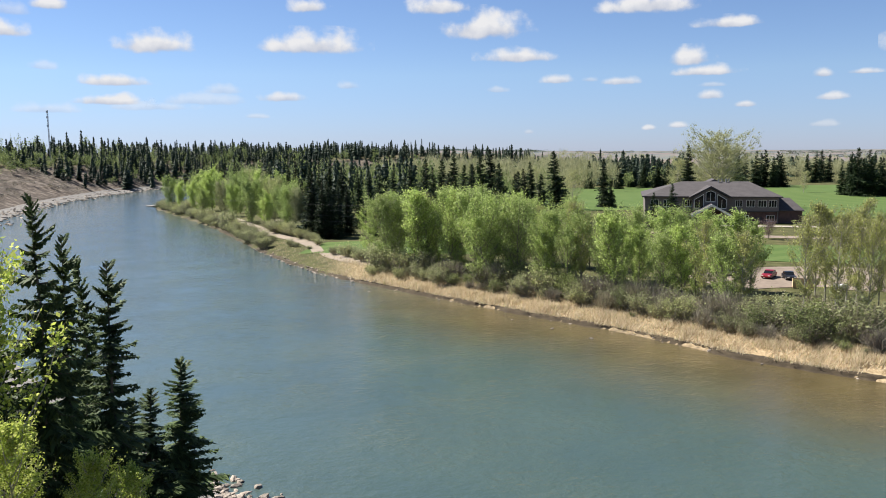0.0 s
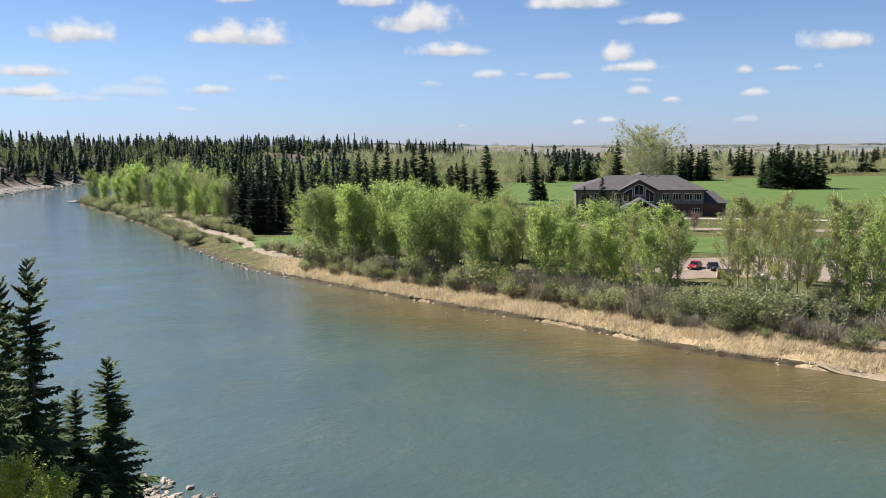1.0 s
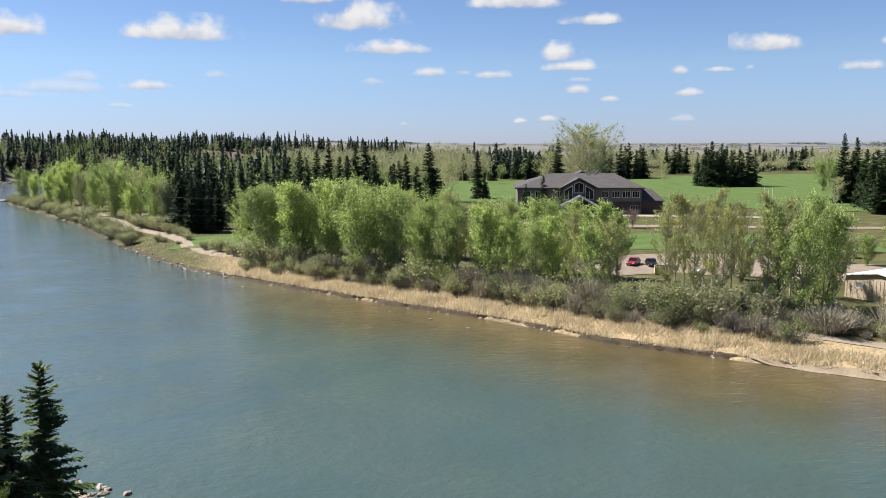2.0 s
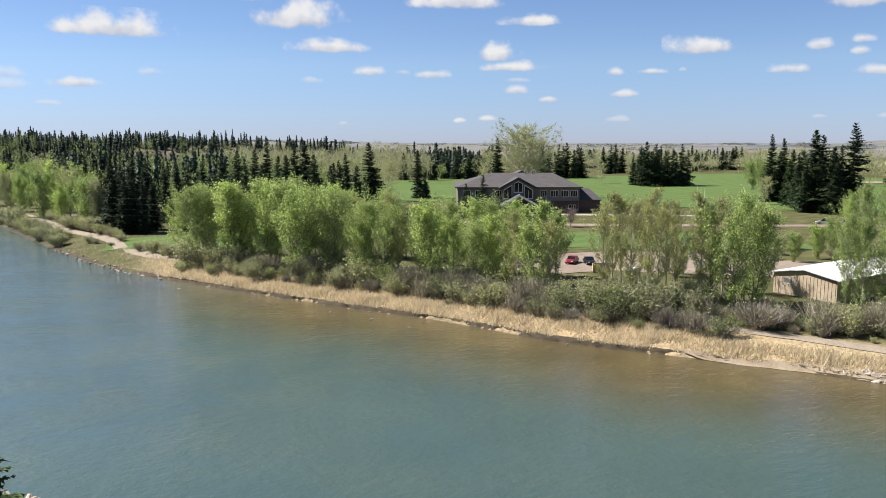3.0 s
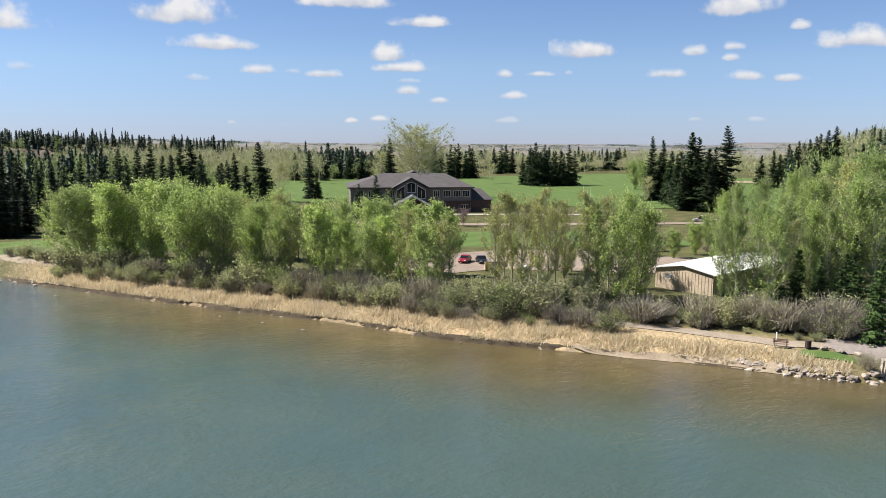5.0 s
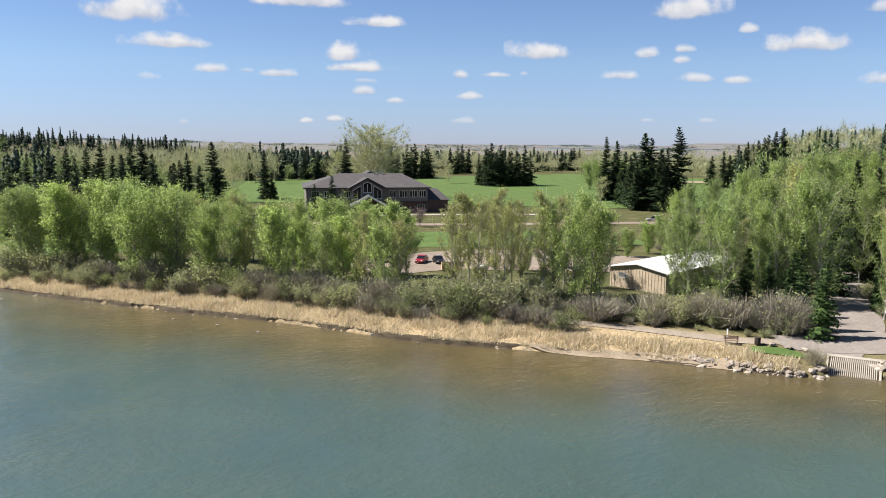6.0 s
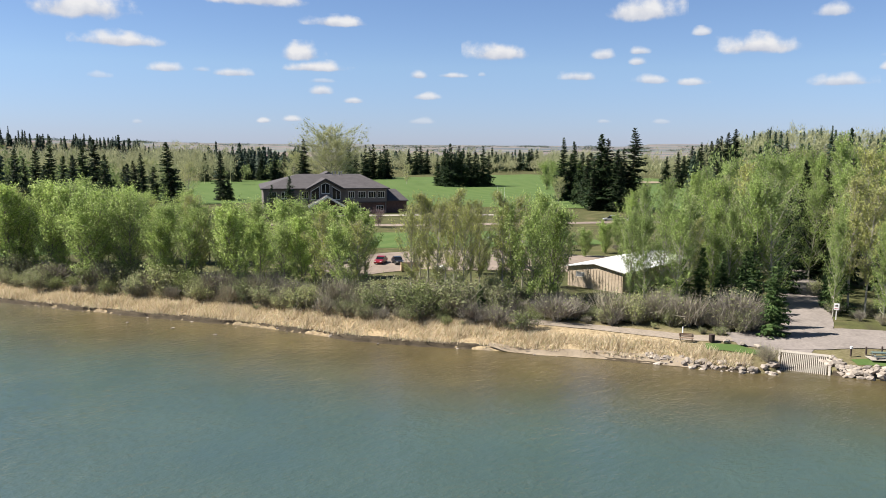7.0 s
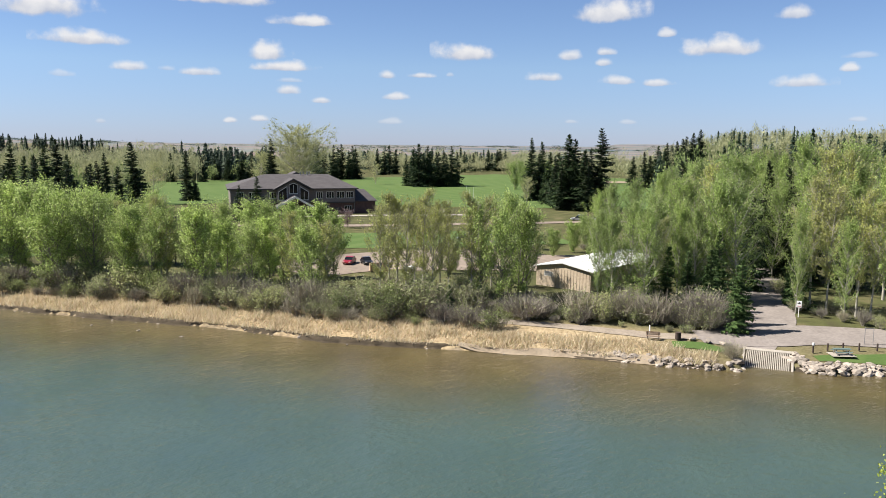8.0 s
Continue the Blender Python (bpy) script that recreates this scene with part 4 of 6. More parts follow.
for a, r, h in ((35.3, 347, 27), (35.8, 352, 20), (36.5, 335, 21), (38.8, 318, 22), (37.5, 300, 18), (39.3, 297, 19), (36.2, 366, 25.5), (36.9, 317, 20), (37.3, 325, 21), (37.9, 305, 28), (38.4, 312, 26.5), (39.0, 301, 22.5), (39.5, 308, 23), (40.0, 303, 30.5), (42.3, 481, 17.5), (44.0, 487, 21.5), (44.4, 480, 19), (44.9, 527, 19), (45.3, 500, 21), (45.8, 520, 22), (43.5, 470, 17), (43.1, 452, 20), (44.6, 448, 23), (45.6, 455, 23), (46.2, 450, 25), (46.7, 470, 25)):
    plant("spruce", rnd.choice(SPRUCES), a, r, h, "tall dark spruce in a dense clump by the fairway", "spruce", "tall spruces", rnd.uniform(1.15, 1.5))
for a, r, h in ((51.3, 176, 22), (52.4, 164, 21), (50.2, 148, 17), (45.9, 160, 22), (53.8, 160, 23), (46.8, 146, 13), (56.2, 158, 20)):
    plant("spruce", rnd.choice(SPRUCES), a, r, h, "dark spruce among the aspens by the road", "spruce", "wood spruces", 1.1)
for a, r, h in ((49.9, 117, 10.5), (49.4, 121, 9), (47.7, 127, 10), (46.3, 130, 9), (44.9, 131, 9.5), (43.9, 129, 8), (48.2, 133, 12), (52.9, 139, 9), (53.4, 136, 11), (29.6, 118, 5)):
    plant("young_spruce", rnd.choice(YOUNGS), a, r, h, "young green spruce among the bushes", "spruce", "young spruces", rnd.uniform(1.0, 1.3))
# single trees behind the clubhouse and on the golf course
plant("cottonwood", GIANT, 18.75, 352, 31.5, "huge pale cottonwood just coming into leaf behind the clubhouse", "tree", "", 1.1)
for a, r, h, k in ((16.1, 360, 20, 1), (24.2, 470, 12, 1), (35.0, 330, 11, 1), (9.1, 330, 17, 1), (5.9, 310, 17, 0), (6.9, 330, 18, 1)):
    plant("cottonwood", PALES[k], a, r, h, "pale budding tree on the golf course edge", "tree", "pale trees", 0.9)
for a, r, h in ((34.2, 425, 15), (34.8, 410, 14), (36.6, 380, 15), (41.2, 210, 9), (38.4, 185, 7), (37.0, 178, 6), (39.3, 192, 8)):
    plant("willow", WILLOWS[2], a, r, h, "rounded bright green tree at the fairway's edge", "tree", "fairway willows", 0.95)
for i in range(34):
    a, r = rnd.uniform(29.5, 43.5), rnd.uniform(150, 205)
    h = rnd.uniform(2.5, 6.5)
    if i % 3 == 0:
        plant("willow", WILLOWS[i % 4], a, r, h * 1.3, "young willow between the lot and the drive", "tree", "lot willows", rnd.uniform(0.8, 1.1))
    else:
        plant("shrub", rnd.choice(SHRUBS + BARES), a, r, h * 0.7, "rough shrub between the lot and the drive", "bush", "lot shrubs", rnd.uniform(0.9, 1.4))
plant("plum_tree", PLUM, 22.2, 233, 5.2, "purple-leaved plum tree before the clubhouse", "tree")

# spruces and aspens of the near bank, below the camera
for a, r, top, wide, k in ((-27.3, 42, 26.2, 0.95, 0), (-26.2, 44, 24.0, 0.85, 1), (-23.5, 46, 22.3, 1.05, 1), (-24.4, 49, 22.1, 0.7, 2), (-21.2, 50, 13.9, 1.15, 0), (-19.1, 54, 14.6, 1.1, 2), (-29.3, 44, 20.0, 1.1, 2), (-25.3, 50, 15.5, 1.0, 0), (-30.8, 40, 23, 1.0, 1), (-22.6, 55, 12.0, 1.1, 1)):
    p = polar(a, r)
    z = ground_z(p.x, p.y)
    plant("near_spruce", NEARS[k], a, r, top - z, "spruce with drooping ragged boughs on the near bank", "spruce", "near spruces", wide * 15 / max(12, top - z))
for a, r, top, k in ((-29.8, 31, 18.6, 0), (-27.4, 31, 15.4, 1), (-24.0, 34, 16.0, 0), (-22.5, 37, 14.2, 1), (-31.2, 39, 25.0, 1), (-26.0, 36, 14.4, 0), (-28.6, 29, 16.4, 1), (-25.2, 32, 15.0, 1), (60.6, 40, 14.0, 1)):
    p = polar(a, r)
    z = ground_z(p.x, p.y)
    plant("near_aspen", BIRCHES[k], a, r, top - z, "young aspen with bright yellow-green leaves on the near bank", "tree", "near aspens")

# bushes between the trees and the dry grass
a = -19.5
while a < 49.6:
    for row in range(2):
        aa = a + rnd.uniform(-0.5, 0.5)
        d = rnd.uniform(7.0, 10.5) + row * 4.5 + (2 if aa > 37 else 0)
        if aa < -5:
            d = rnd.uniform(3.5, 7) + row * rnd.uniform(4, 9)
        if aa > 31 and 5.5 < d < 11.5:
            d = 12.5 + rnd.uniform(0, 6)
        if -13.5 < aa < -5.5:
            d = rnd.uniform(20, 27)
            if row == 1 or rnd.random() < 0.4:
                continue
        k = rnd.random()
        x, y = polar(aa, shore_r(aa) + d).xy
        big = rnd.choice((0.45, 0.65, 0.9, 1.1, 1.45, 1.7)) * rnd.uniform(0.85, 1.15) * (0.95 if aa < -5 else 1) * (0.75 if row == 0 else 1.2)
        if aa < 0 or k < 0.38:
            plant("shrub", rnd.choice(SHRUBS), aa, shore_r(aa) + d, 3.2 * big, "grey-green willow shrub above the dry grass", "bush", "riverside shrubs", rnd.uniform(0.9, 1.25))
        elif k < 0.58:
            plant("green_shrub", rnd.choice(GREENS), aa, shore_r(aa) + d, 2.8 * big, "low shrub in green leaf above the bank", "bush", "green shrubs", rnd.uniform(0.9, 1.3))
        else:
            plant("bare_shrub", rnd.choice(BARES), aa, shore_r(aa) + d, 3.0 * big, "leafless grey-brown shrub above the bank", "bush", "bare shrubs", rnd.uniform(0.9, 1.2))
    a += 0.62 if a > -5 else 0.42
for a in np.arange(-19.6, -9.0, 0.13):
    d = rnd.uniform(3, 22) if a < -12.7 else float(np.interp(a, [-13.3, -12.66, -11.5, -9.94, -8.76], [284, 266, 250, 232, 212])) + rnd.uniform(4, 15) - shore_r(a)
    plant("shrub", rnd.choice(SHRUBS), a, shore_r(a) + d, rnd.uniform(2.2, 5.0), "olive willow shrub on the river point", "bush", "point shrubs", rnd.uniform(0.9, 1.3))
plant("bare_shrub", BARES[1], 3.5, shore_r(3.5) + 12, 6.2, "tall pale buff shrub at the foot of the poplars", "bush", "", 0.8)
for a in np.arange(21.5, 44.5, 0.6):
    aa, d = a + rnd.uniform(-0.3, 0.3), rnd.uniform(15, 27)
    if 36.0 < aa < 40.0:
        continue
    if not 87 < polar(aa, shore_r(aa) + d).x < 120 or rnd.random() < 0.5:
        plant("bare_shrub", rnd.choice(BARES + SHRUBS[:2]), aa, shore_r(aa) + d, rnd.uniform(1.8, 4.5) * (0.6 if aa < 24 else 1), "leafless grey-brown brush under the poplars", "bush", "undergrowth", rnd.uniform(0.9, 1.3))
for a, r, h in ((53.3, 133, 4.4), (54.9, 131, 3.8), (56.2, 130, 3.6), (57.3, 129, 3.8), (58.4, 128, 3.4), (59.4, 128, 4.0), (52.8, 141, 4.4), (54.4, 133, 2.6), (55.5, 135, 3), (56.8, 136, 2.6), (57.9, 134, 3), (59, 136, 3), (52.2, 147, 4), (50.1, 119, 3), (49.9, 126, 4)):
    plant("shrub", rnd.choice(GREENS + BARES + SHRUBS), a, r, h * rnd.uniform(0.45, 0.9), "thin shrub at the road's edge", "bush", "roadside shrubs", rnd.uniform(0.7, 1.1))
plant("bare_shrub", BARES[0], 49.6, shore_r(49.0) + 3.0, 3.0, "clump of dry brown stalks by the ramp", "bush", "", 0.9)
plant("green_shrub", GREENS[0], 32.7, shore_r(32.7) + 7.0, 2.9, "rounded green bush standing in the dry grass", "bush", "", 1.5)


# far woods, too many to count
def scatter_mesh(name, templates, spots, mat, label):
    """Many small trees in one mesh; spots: rows of a, r, height, width."""
    vs, fs, k = [], [], 0
    rng = np.random.default_rng(len(spots))
    spots = np.array(spots)
    xs, ys = spots[:, 1] * np.sin(np.radians(spots[:, 0])), spots[:, 1] * np.cos(np.radians(spots[:, 0]))
    hs, dist, _ = land(xs, ys, True)
    for (a, r, h, w), x, y, z, d in zip(spots, xs, ys, hs, dist):
        if d < 3:
            continue
        clump = float(waves(np.array(x), np.array(y), 17, 2.0))
        if clump < -0.35 and rng.uniform() < 0.6:
            continue
        h *= 1 + 0.22 * clump
        v, f = templates[rng.integers(len(templates))]
        t = rng.uniform(0, 6.28)
        c, s = math.cos(t), math.sin(t)
        h, w = h * (1 + 0.12 * rng.normal()), w * (1 + 0.2 * rng.normal())
        vs.append(np.column_stack([(v[:, 0] * c - v[:, 1] * s) * w + x, (v[:, 0] * s + v[:, 1] * c) * w + y, v[:, 2] * h + z - 0.3]))
        fs.append(f + k)
        k += len(v)
    ob = new(name, array_mesh(name, np.vstack(vs), tris=np.vstack(fs), mat=mat))
    return tagged(ob, label, "trees", kind="stuff")


def far_spruce_template(seed, whorls=10, boughs=7):
    rng = np.random.default_rng(seed)
    n = whorls * boughs
    f = np.repeat(np.arange(whorls) / whorls, boughs) + rng.uniform(0, 0.08, n)
    f = np.clip(f, 0, 0.97)
    w = rng.uniform(0, 2 * np.pi, n)
    rad = (0.5 * (1 - f) ** 0.7 + 0.02) * rng.uniform(0.55, 1.2, n)
    z = 0.06 + f * 0.9
    out, side = np.column_stack([np.cos(w), np.sin(w), 0 * w]), np.column_stack([-np.sin(w), np.cos(w), 0 * w])
    up = np.array([0, 0, 1.0])
    root = np.column_stack([0 * w, 0 * w, z + 0.05])
    tip = out * rad[:, None] + up * (z - 0.10 * rad * rng.uniform(0.2, 1.6, n))[:, None]
    half = (0.11 + 0.34 * rad * rng.uniform(0.7, 1.2, n))[:, None]
    left, right = root * 0.45 + tip * 0.55 - side * half - up * 0.03, root * 0.45 + tip * 0.55 + side * half - up * 0.03
    v = np.stack([root, left, tip, root, tip, right], 1).reshape(-1, 3)
    top = np.array([[-0.035, 0, 0.86], [0.035, 0, 0.86], [0, 0, 1.03], [0, -0.035, 0.86], [0, 0.035, 0.86], [0, 0, 1.03]])
    v = np.vstack([v, top])
    return v, np.arange(len(v)).reshape(-1, 3)


def far_leaf_template(seed, n=150, size=0.085):
    rng = np.random.default_rng(seed)
    lobes = rng.normal(0, 1, (9, 3)) * [0.2, 0.2, 0.17] + [0, 0, 0.6]
    c = lobes[rng.integers(0, 9, n)] + rng.normal(0, 1, (n, 3)) * [0.11, 0.11, 0.085]
    v, q = leaf_quads(rng, c, size, 0.8)
    tris = np.vstack([q[:, [0, 1, 2]], q[:, [0, 2, 3]]])
    trunk = np.array([[-0.015, 0, 0], [0.015, 0, 0], [0, 0, 0.6]])
    return np.vstack([v, trunk]), np.vstack([tris, [[len(v), len(v) + 1, len(v) + 2]]])


def far_pale_template(seed):
    rng = np.random.default_rng(seed)
    lobes = rng.normal(0, 1, (10, 3)) * [0.17, 0.17, 0.16] + [0, 0, 0.62]
    at = lobes[rng.integers(0, 10, 170)] + rng.normal(0, 1, (170, 3)) * [0.1, 0.1, 0.08]
    v1, t1 = twig_tris(rng, at, np.column_stack([at[:, :2] * 2.0, np.ones(170)]) + rng.normal(0, 0.5, (170, 3)), 0.12, 0.022)
    v2, q = leaf_quads(rng, lobes[rng.integers(0, 10, 28)] + rng.normal(0, 1, (28, 3)) * [0.1, 0.1, 0.08], 0.09, 0.8)
    trunk = np.array([[-0.015, 0, 0], [0.015, 0, 0], [0, 0, 0.6]])
    n = len(v1)
    return np.vstack([v1, v2, trunk]), np.vstack([t1, n + q[:, [0, 1, 2]], n + q[:, [0, 2, 3]], [[n + len(v2) + i for i in range(3)]]])


FAR_P = [far_pale_template(40 + i) for i in range(5)]
FAR_S, FAR_L = [far_spruce_template(i) for i in range(7)], [far_leaf_template(20 + i) for i in range(6)]


def spots(n, a0, a1, r0, r1, h0, h1, w0, w1, seed):
    rng = np.random.default_rng(seed)
    return [(rng.uniform(a0, a1), rng.uniform(r0, r1), rng.uniform(h0, h1), rng.uniform(w0, w1)) for _ in range(n)]


def bank_spots(n, d0, d1, h0, h1, w0, w1, seed, i0=0.5, i1=1.0):
    """Along the outer bank, d0 to d1 metres behind its water's edge."""
    rng = np.random.default_rng(seed)
    out = []
    for _ in range(n):
        i = rng.uniform(i0, i1) * (len(NEAR_SHORE) - 2)
        p, q = NEAR_SHORE[int(i)], NEAR_SHORE[int(i) + 1]
        t = (q - p) / np.linalg.norm(q - p)
        x, y = p + np.array([-t[1], t[0]]) * rng.uniform(d0, d1)
        out.append((math.degrees(math.atan2(x, y)), math.hypot(x, y), rng.uniform(h0, h1), rng.uniform(w0, w1)))
    return out


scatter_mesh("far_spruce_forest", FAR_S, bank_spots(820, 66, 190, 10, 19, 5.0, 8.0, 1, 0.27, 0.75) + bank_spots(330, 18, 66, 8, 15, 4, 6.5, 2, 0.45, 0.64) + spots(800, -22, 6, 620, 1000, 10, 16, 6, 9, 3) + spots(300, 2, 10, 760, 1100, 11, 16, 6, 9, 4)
             + spots(190, -13, -2, 340, 560, 14, 20, 6, 8, 12) + spots(230, 10.5, 17, 540, 680, 13, 19, 7, 9, 13) + spots(90, 20, 33, 700, 900, 12, 16, 7, 9, 15) + spots(150, 44, 64, 420, 700, 12, 18, 5, 7, 5), M_HAZED_SPRUCE, "dark spruce forest on the valley side")
scatter_mesh("far_broadleaf_wood", FAR_L, bank_spots(380, 46, 88, 6, 11, 6, 9, 6, 0.27, 0.5) + bank_spots(140, 34, 80, 6, 12, 5, 9, 64, 0.46, 0.58) + bank_spots(110, 18, 45, 4, 9, 4, 7, 62, 0.48, 0.62) + bank_spots(120, 80, 150, 11, 16, 7, 10, 66, 0.3, 0.6) + spots(240, -18, -1, 400, 660, 12, 17, 8, 12, 7)
             + spots(70, -8, 9, 330, 460, 11, 15, 8, 12, 17) + spots(420, -16, 5, 540, 900, 10, 15, 8, 12, 18) + spots(60, 44, 62, 230, 420, 16, 20, 7, 11, 16) + spots(40, 9, 17, 500, 640, 8, 12, 8, 11, 19), M_FAR_LEAF, "light green woods across the river flats")
scatter_mesh("bank_brush", FAR_P, bank_spots(260, 16, 52, 1.5, 4, 3, 6, 63, 0.27, 0.5), M_TWIG, "grey brush on the eroded bank")
scatter_mesh("far_pale_wood", FAR_P, spots(560, -5, 12, 460, 760, 13, 19, 8, 13, 8) + spots(380, 16, 36, 640, 900, 10, 15, 9, 14, 9) + spots(430, 34, 62, 480, 820, 12, 18, 8, 13, 10) + spots(260, 8, 40, 900, 1400, 9, 13, 10, 16, 14), M_FAR_PALE, "pale budding poplar woods beyond the golf course")
scatter_mesh("shelter_belts", FAR_L, spots(150, -4, 62, 1700, 3400, 5, 9, 30, 90, 11), M_HAZED_SPRUCE, "dark tree lines between distant fields")

# dry grass along the bank
rng = np.random.default_rng(5)
seg = bank[(bank[:, 1] > 60)]
segn = bn[(bank[:, 1] > 60)]
n = 125000
pick = rng.integers(0, len(seg), n)
dd = rng.uniform(0.45, 9.5, n)
gxy = seg[pick] + segn[pick] * dd[:, None] + rng.normal(0, 0.3, (n, 2))
ga = np.degrees(np.arctan2(gxy[:, 0], gxy[:, 1]))
keep = (rng.uniform(0, 1, n) < np.interp(ga, [-16, -9.5, -7.5, -4], [0.03, 0.06, 0.4, 1])) & (ga < 48.5) & (waves(gxy[:, 0], gxy[:, 1], 1.6, 4) + rng.uniform(-0.5, 0.6, n) > -0.25) & ~((ga > 31.5) & (dd > 6.2)) & ~((ga > 44.5) & (dd > 4))
gxy, dd = gxy[keep], dd[keep]
gz = np.maximum(land(gxy[:, 0], gxy[:, 1]), np.interp(dd, [0, 1.5, 2], [0.6, 0.6, 0]))
lean = np.column_stack([0.12 + rng.normal(0, 0.55, len(gxy)), -0.12 + rng.normal(0, 0.55, len(gxy)), np.ones(len(gxy))])
plume = 0.6 + 0.9 * smooth(waves(gxy[:, 0], gxy[:, 1], 1.3, 6), 0.0, 0.6) * rng.uniform(0.3, 1, len(gxy)) + 0.2 * rng.normal(size=len(gxy))
plume = (np.clip(plume, 0.25, 1.9) * np.interp(np.degrees(np.arctan2(gxy[:, 0], gxy[:, 1])), [-8, -5], [0.5, 1]))[:, None]
gv, gt = twig_tris(rng, np.column_stack([gxy, gz - 0.05]), lean, plume, 0.12)
tagged(new("dry_grass", array_mesh("dry_grass", gv, tris=gt, mat=M_DRY)), "tall dry straw-coloured grass along the river bank", "grass", kind="stuff")


# ---- clouds ----
def cloud(a, e, w, h, thick):
    """A cloud far off: a shallow bowed sheet, w by h degrees across, a degrees clockwise and e degrees up."""
    far = 4300.0
    sx, sz = far * math.radians(w) * 0.60, far * math.radians(h) * 0.62
    bm = bmesh.new()
    bmesh.ops.create_grid(bm, x_segments=8, y_segments=4, size=1)
    for v in bm.verts:
        x, y = v.co.x, v.co.y
        v.co = Vector((x * sx, 0.12 * sx * (x * x + y * y), y * sz))
    me = bpy.data.meshes.new("cloud")
    bm.to_mesh(me)
    bm.free()
    me.materials.append(M_CLOUD)
    ob = new("cloud", me)
    eye = Vector((0, 0, EYE))
    at = eye + Vector((math.sin(radians(a)) * math.cos(radians(e)), math.cos(radians(a)) * math.cos(radians(e)), math.sin(radians(e)))) * far
    ob.matrix_basis = Matrix.Translation(at) @ pose(0, 0, 0, e, 0, -a)
    ob.color = (1, 1, 1, thick)
    return tagged(ob, "small white fair-weather cloud over the valley", "cloud", "clouds", "structure")


CLOUDS_LARGE = [(-19.4, 7.27, 5.1, 1.62), (-9.2, 7.46, 7.5, 1.74), (3.0, 8.62, 6.3, 2.11), (5.3, 6.50, 5.5, 1.05), (-9.2, 9.87, 2.8, 1.09), (14.0, 9.77, 6.9, 1.70), (16.9, 6.11, 3.1, 1.30), (30.7, 6.38, 4.5, 1.54), (40.3, 9.05, 5.0, 1.78),
                (47.8, 6.54, 5.3, 1.42), (19.4, 8.18, 4.8, 0.81), (17.9, 5.14, 4.5, 0.81), (-0.2, 9.95, 4.3, 1.42), (-22.3, 3.49, 5.0, 0.89), (-22.0, 4.76, 4.7, 0.97), (-28.3, 7.67, 3.4, 1.09), (-25.5, 9.38, 2.6, 1.01)]
CLOUDS_SMALL = [(-11.1, 3.78, 3.4, 0.81), (8.0, 4.84, 2.3, 0.73), (12.3, 4.63, 2.9, 0.65), (18.2, 3.57, 1.7, 0.77), (20.5, 2.88, 1.6, 0.53), (25.0, 4.67, 1.4, 0.65), (25.6, 3.23, 2.0, 0.61), (37.8, 6.09, 1.7, 0.85), (36.2, 4.61, 2.8, 0.69), (41.2, 4.38, 2.5, 0.73),
                (43.6, 4.21, 2.5, 0.65), (40.2, 6.27, 1.4, 0.57), (40.1, 5.58, 1.2, 0.61), (44.3, 7.42, 1.4, 0.65), (52.2, 8.49, 2.3, 1.05), (52.8, 4.12, 3.7, 0.85), (55.5, 4.90, 1.3, 0.57), (27.3, 4.66, 2.1, 0.41), (14.3, 1.41, 1.0, 0.41), (16.2, 1.54, 1.5, 0.45)]
CLOUDS_FAINT = [(-16.4, 3.6, 6.4, 1.0), (-15.2, 4.3, 2.4, 0.9), (-20.0, 3.1, 6.0, 0.7), (-6.6, 4.56, 1.5, 0.65), (-26.1, 2.89, 4.1, 0.81), (-27.8, 8.89, 2.8, 1.01), (41.9, 1.55, 1.3, 0.41), (38.0, 1.56, 1.0, 0.36), (25.2, 1.48, 2.0, 0.49), (10.2, 4.75, 1.1, 0.41), (56.1, 5.67, 2.0, 0.49), (6.1, 1.23, 0.8, 0.41), (18.3, 4.20, 1.8, 0.41),
                (29.5, 4.74, 0.6, 0.36), (-13.0, 2.43, 1.8, 0.41), (-26.2, 5.56, 1.8, 0.69), (3.8, 4.22, 1.6, 0.57), (56.1, 1.70, 1.4, 0.36)]
for rows, thick in ((CLOUDS_LARGE, 1.0), (CLOUDS_SMALL, 0.85), (CLOUDS_FAINT, 0.4)):
    for a, e, w, h in rows:
        cloud(a, e, w, h, thick)


# ---- clubhouse ----
CLUB = Vector((67.4, 267.6, 3.2))
club_turn = math.degrees(math.atan2(258.3 - 267.9, 108.5 - 66.1))
club = thing("clubhouse", pose(*CLUB, 0, 0, club_turn), "two-storey taupe clubhouse with a dark hipped roof and gabled entrance", "building")
W, DEPTH, FLOOR2, EAVE, RIDGE = 42.0, 28.0, 4.0, 8.5, 13.1


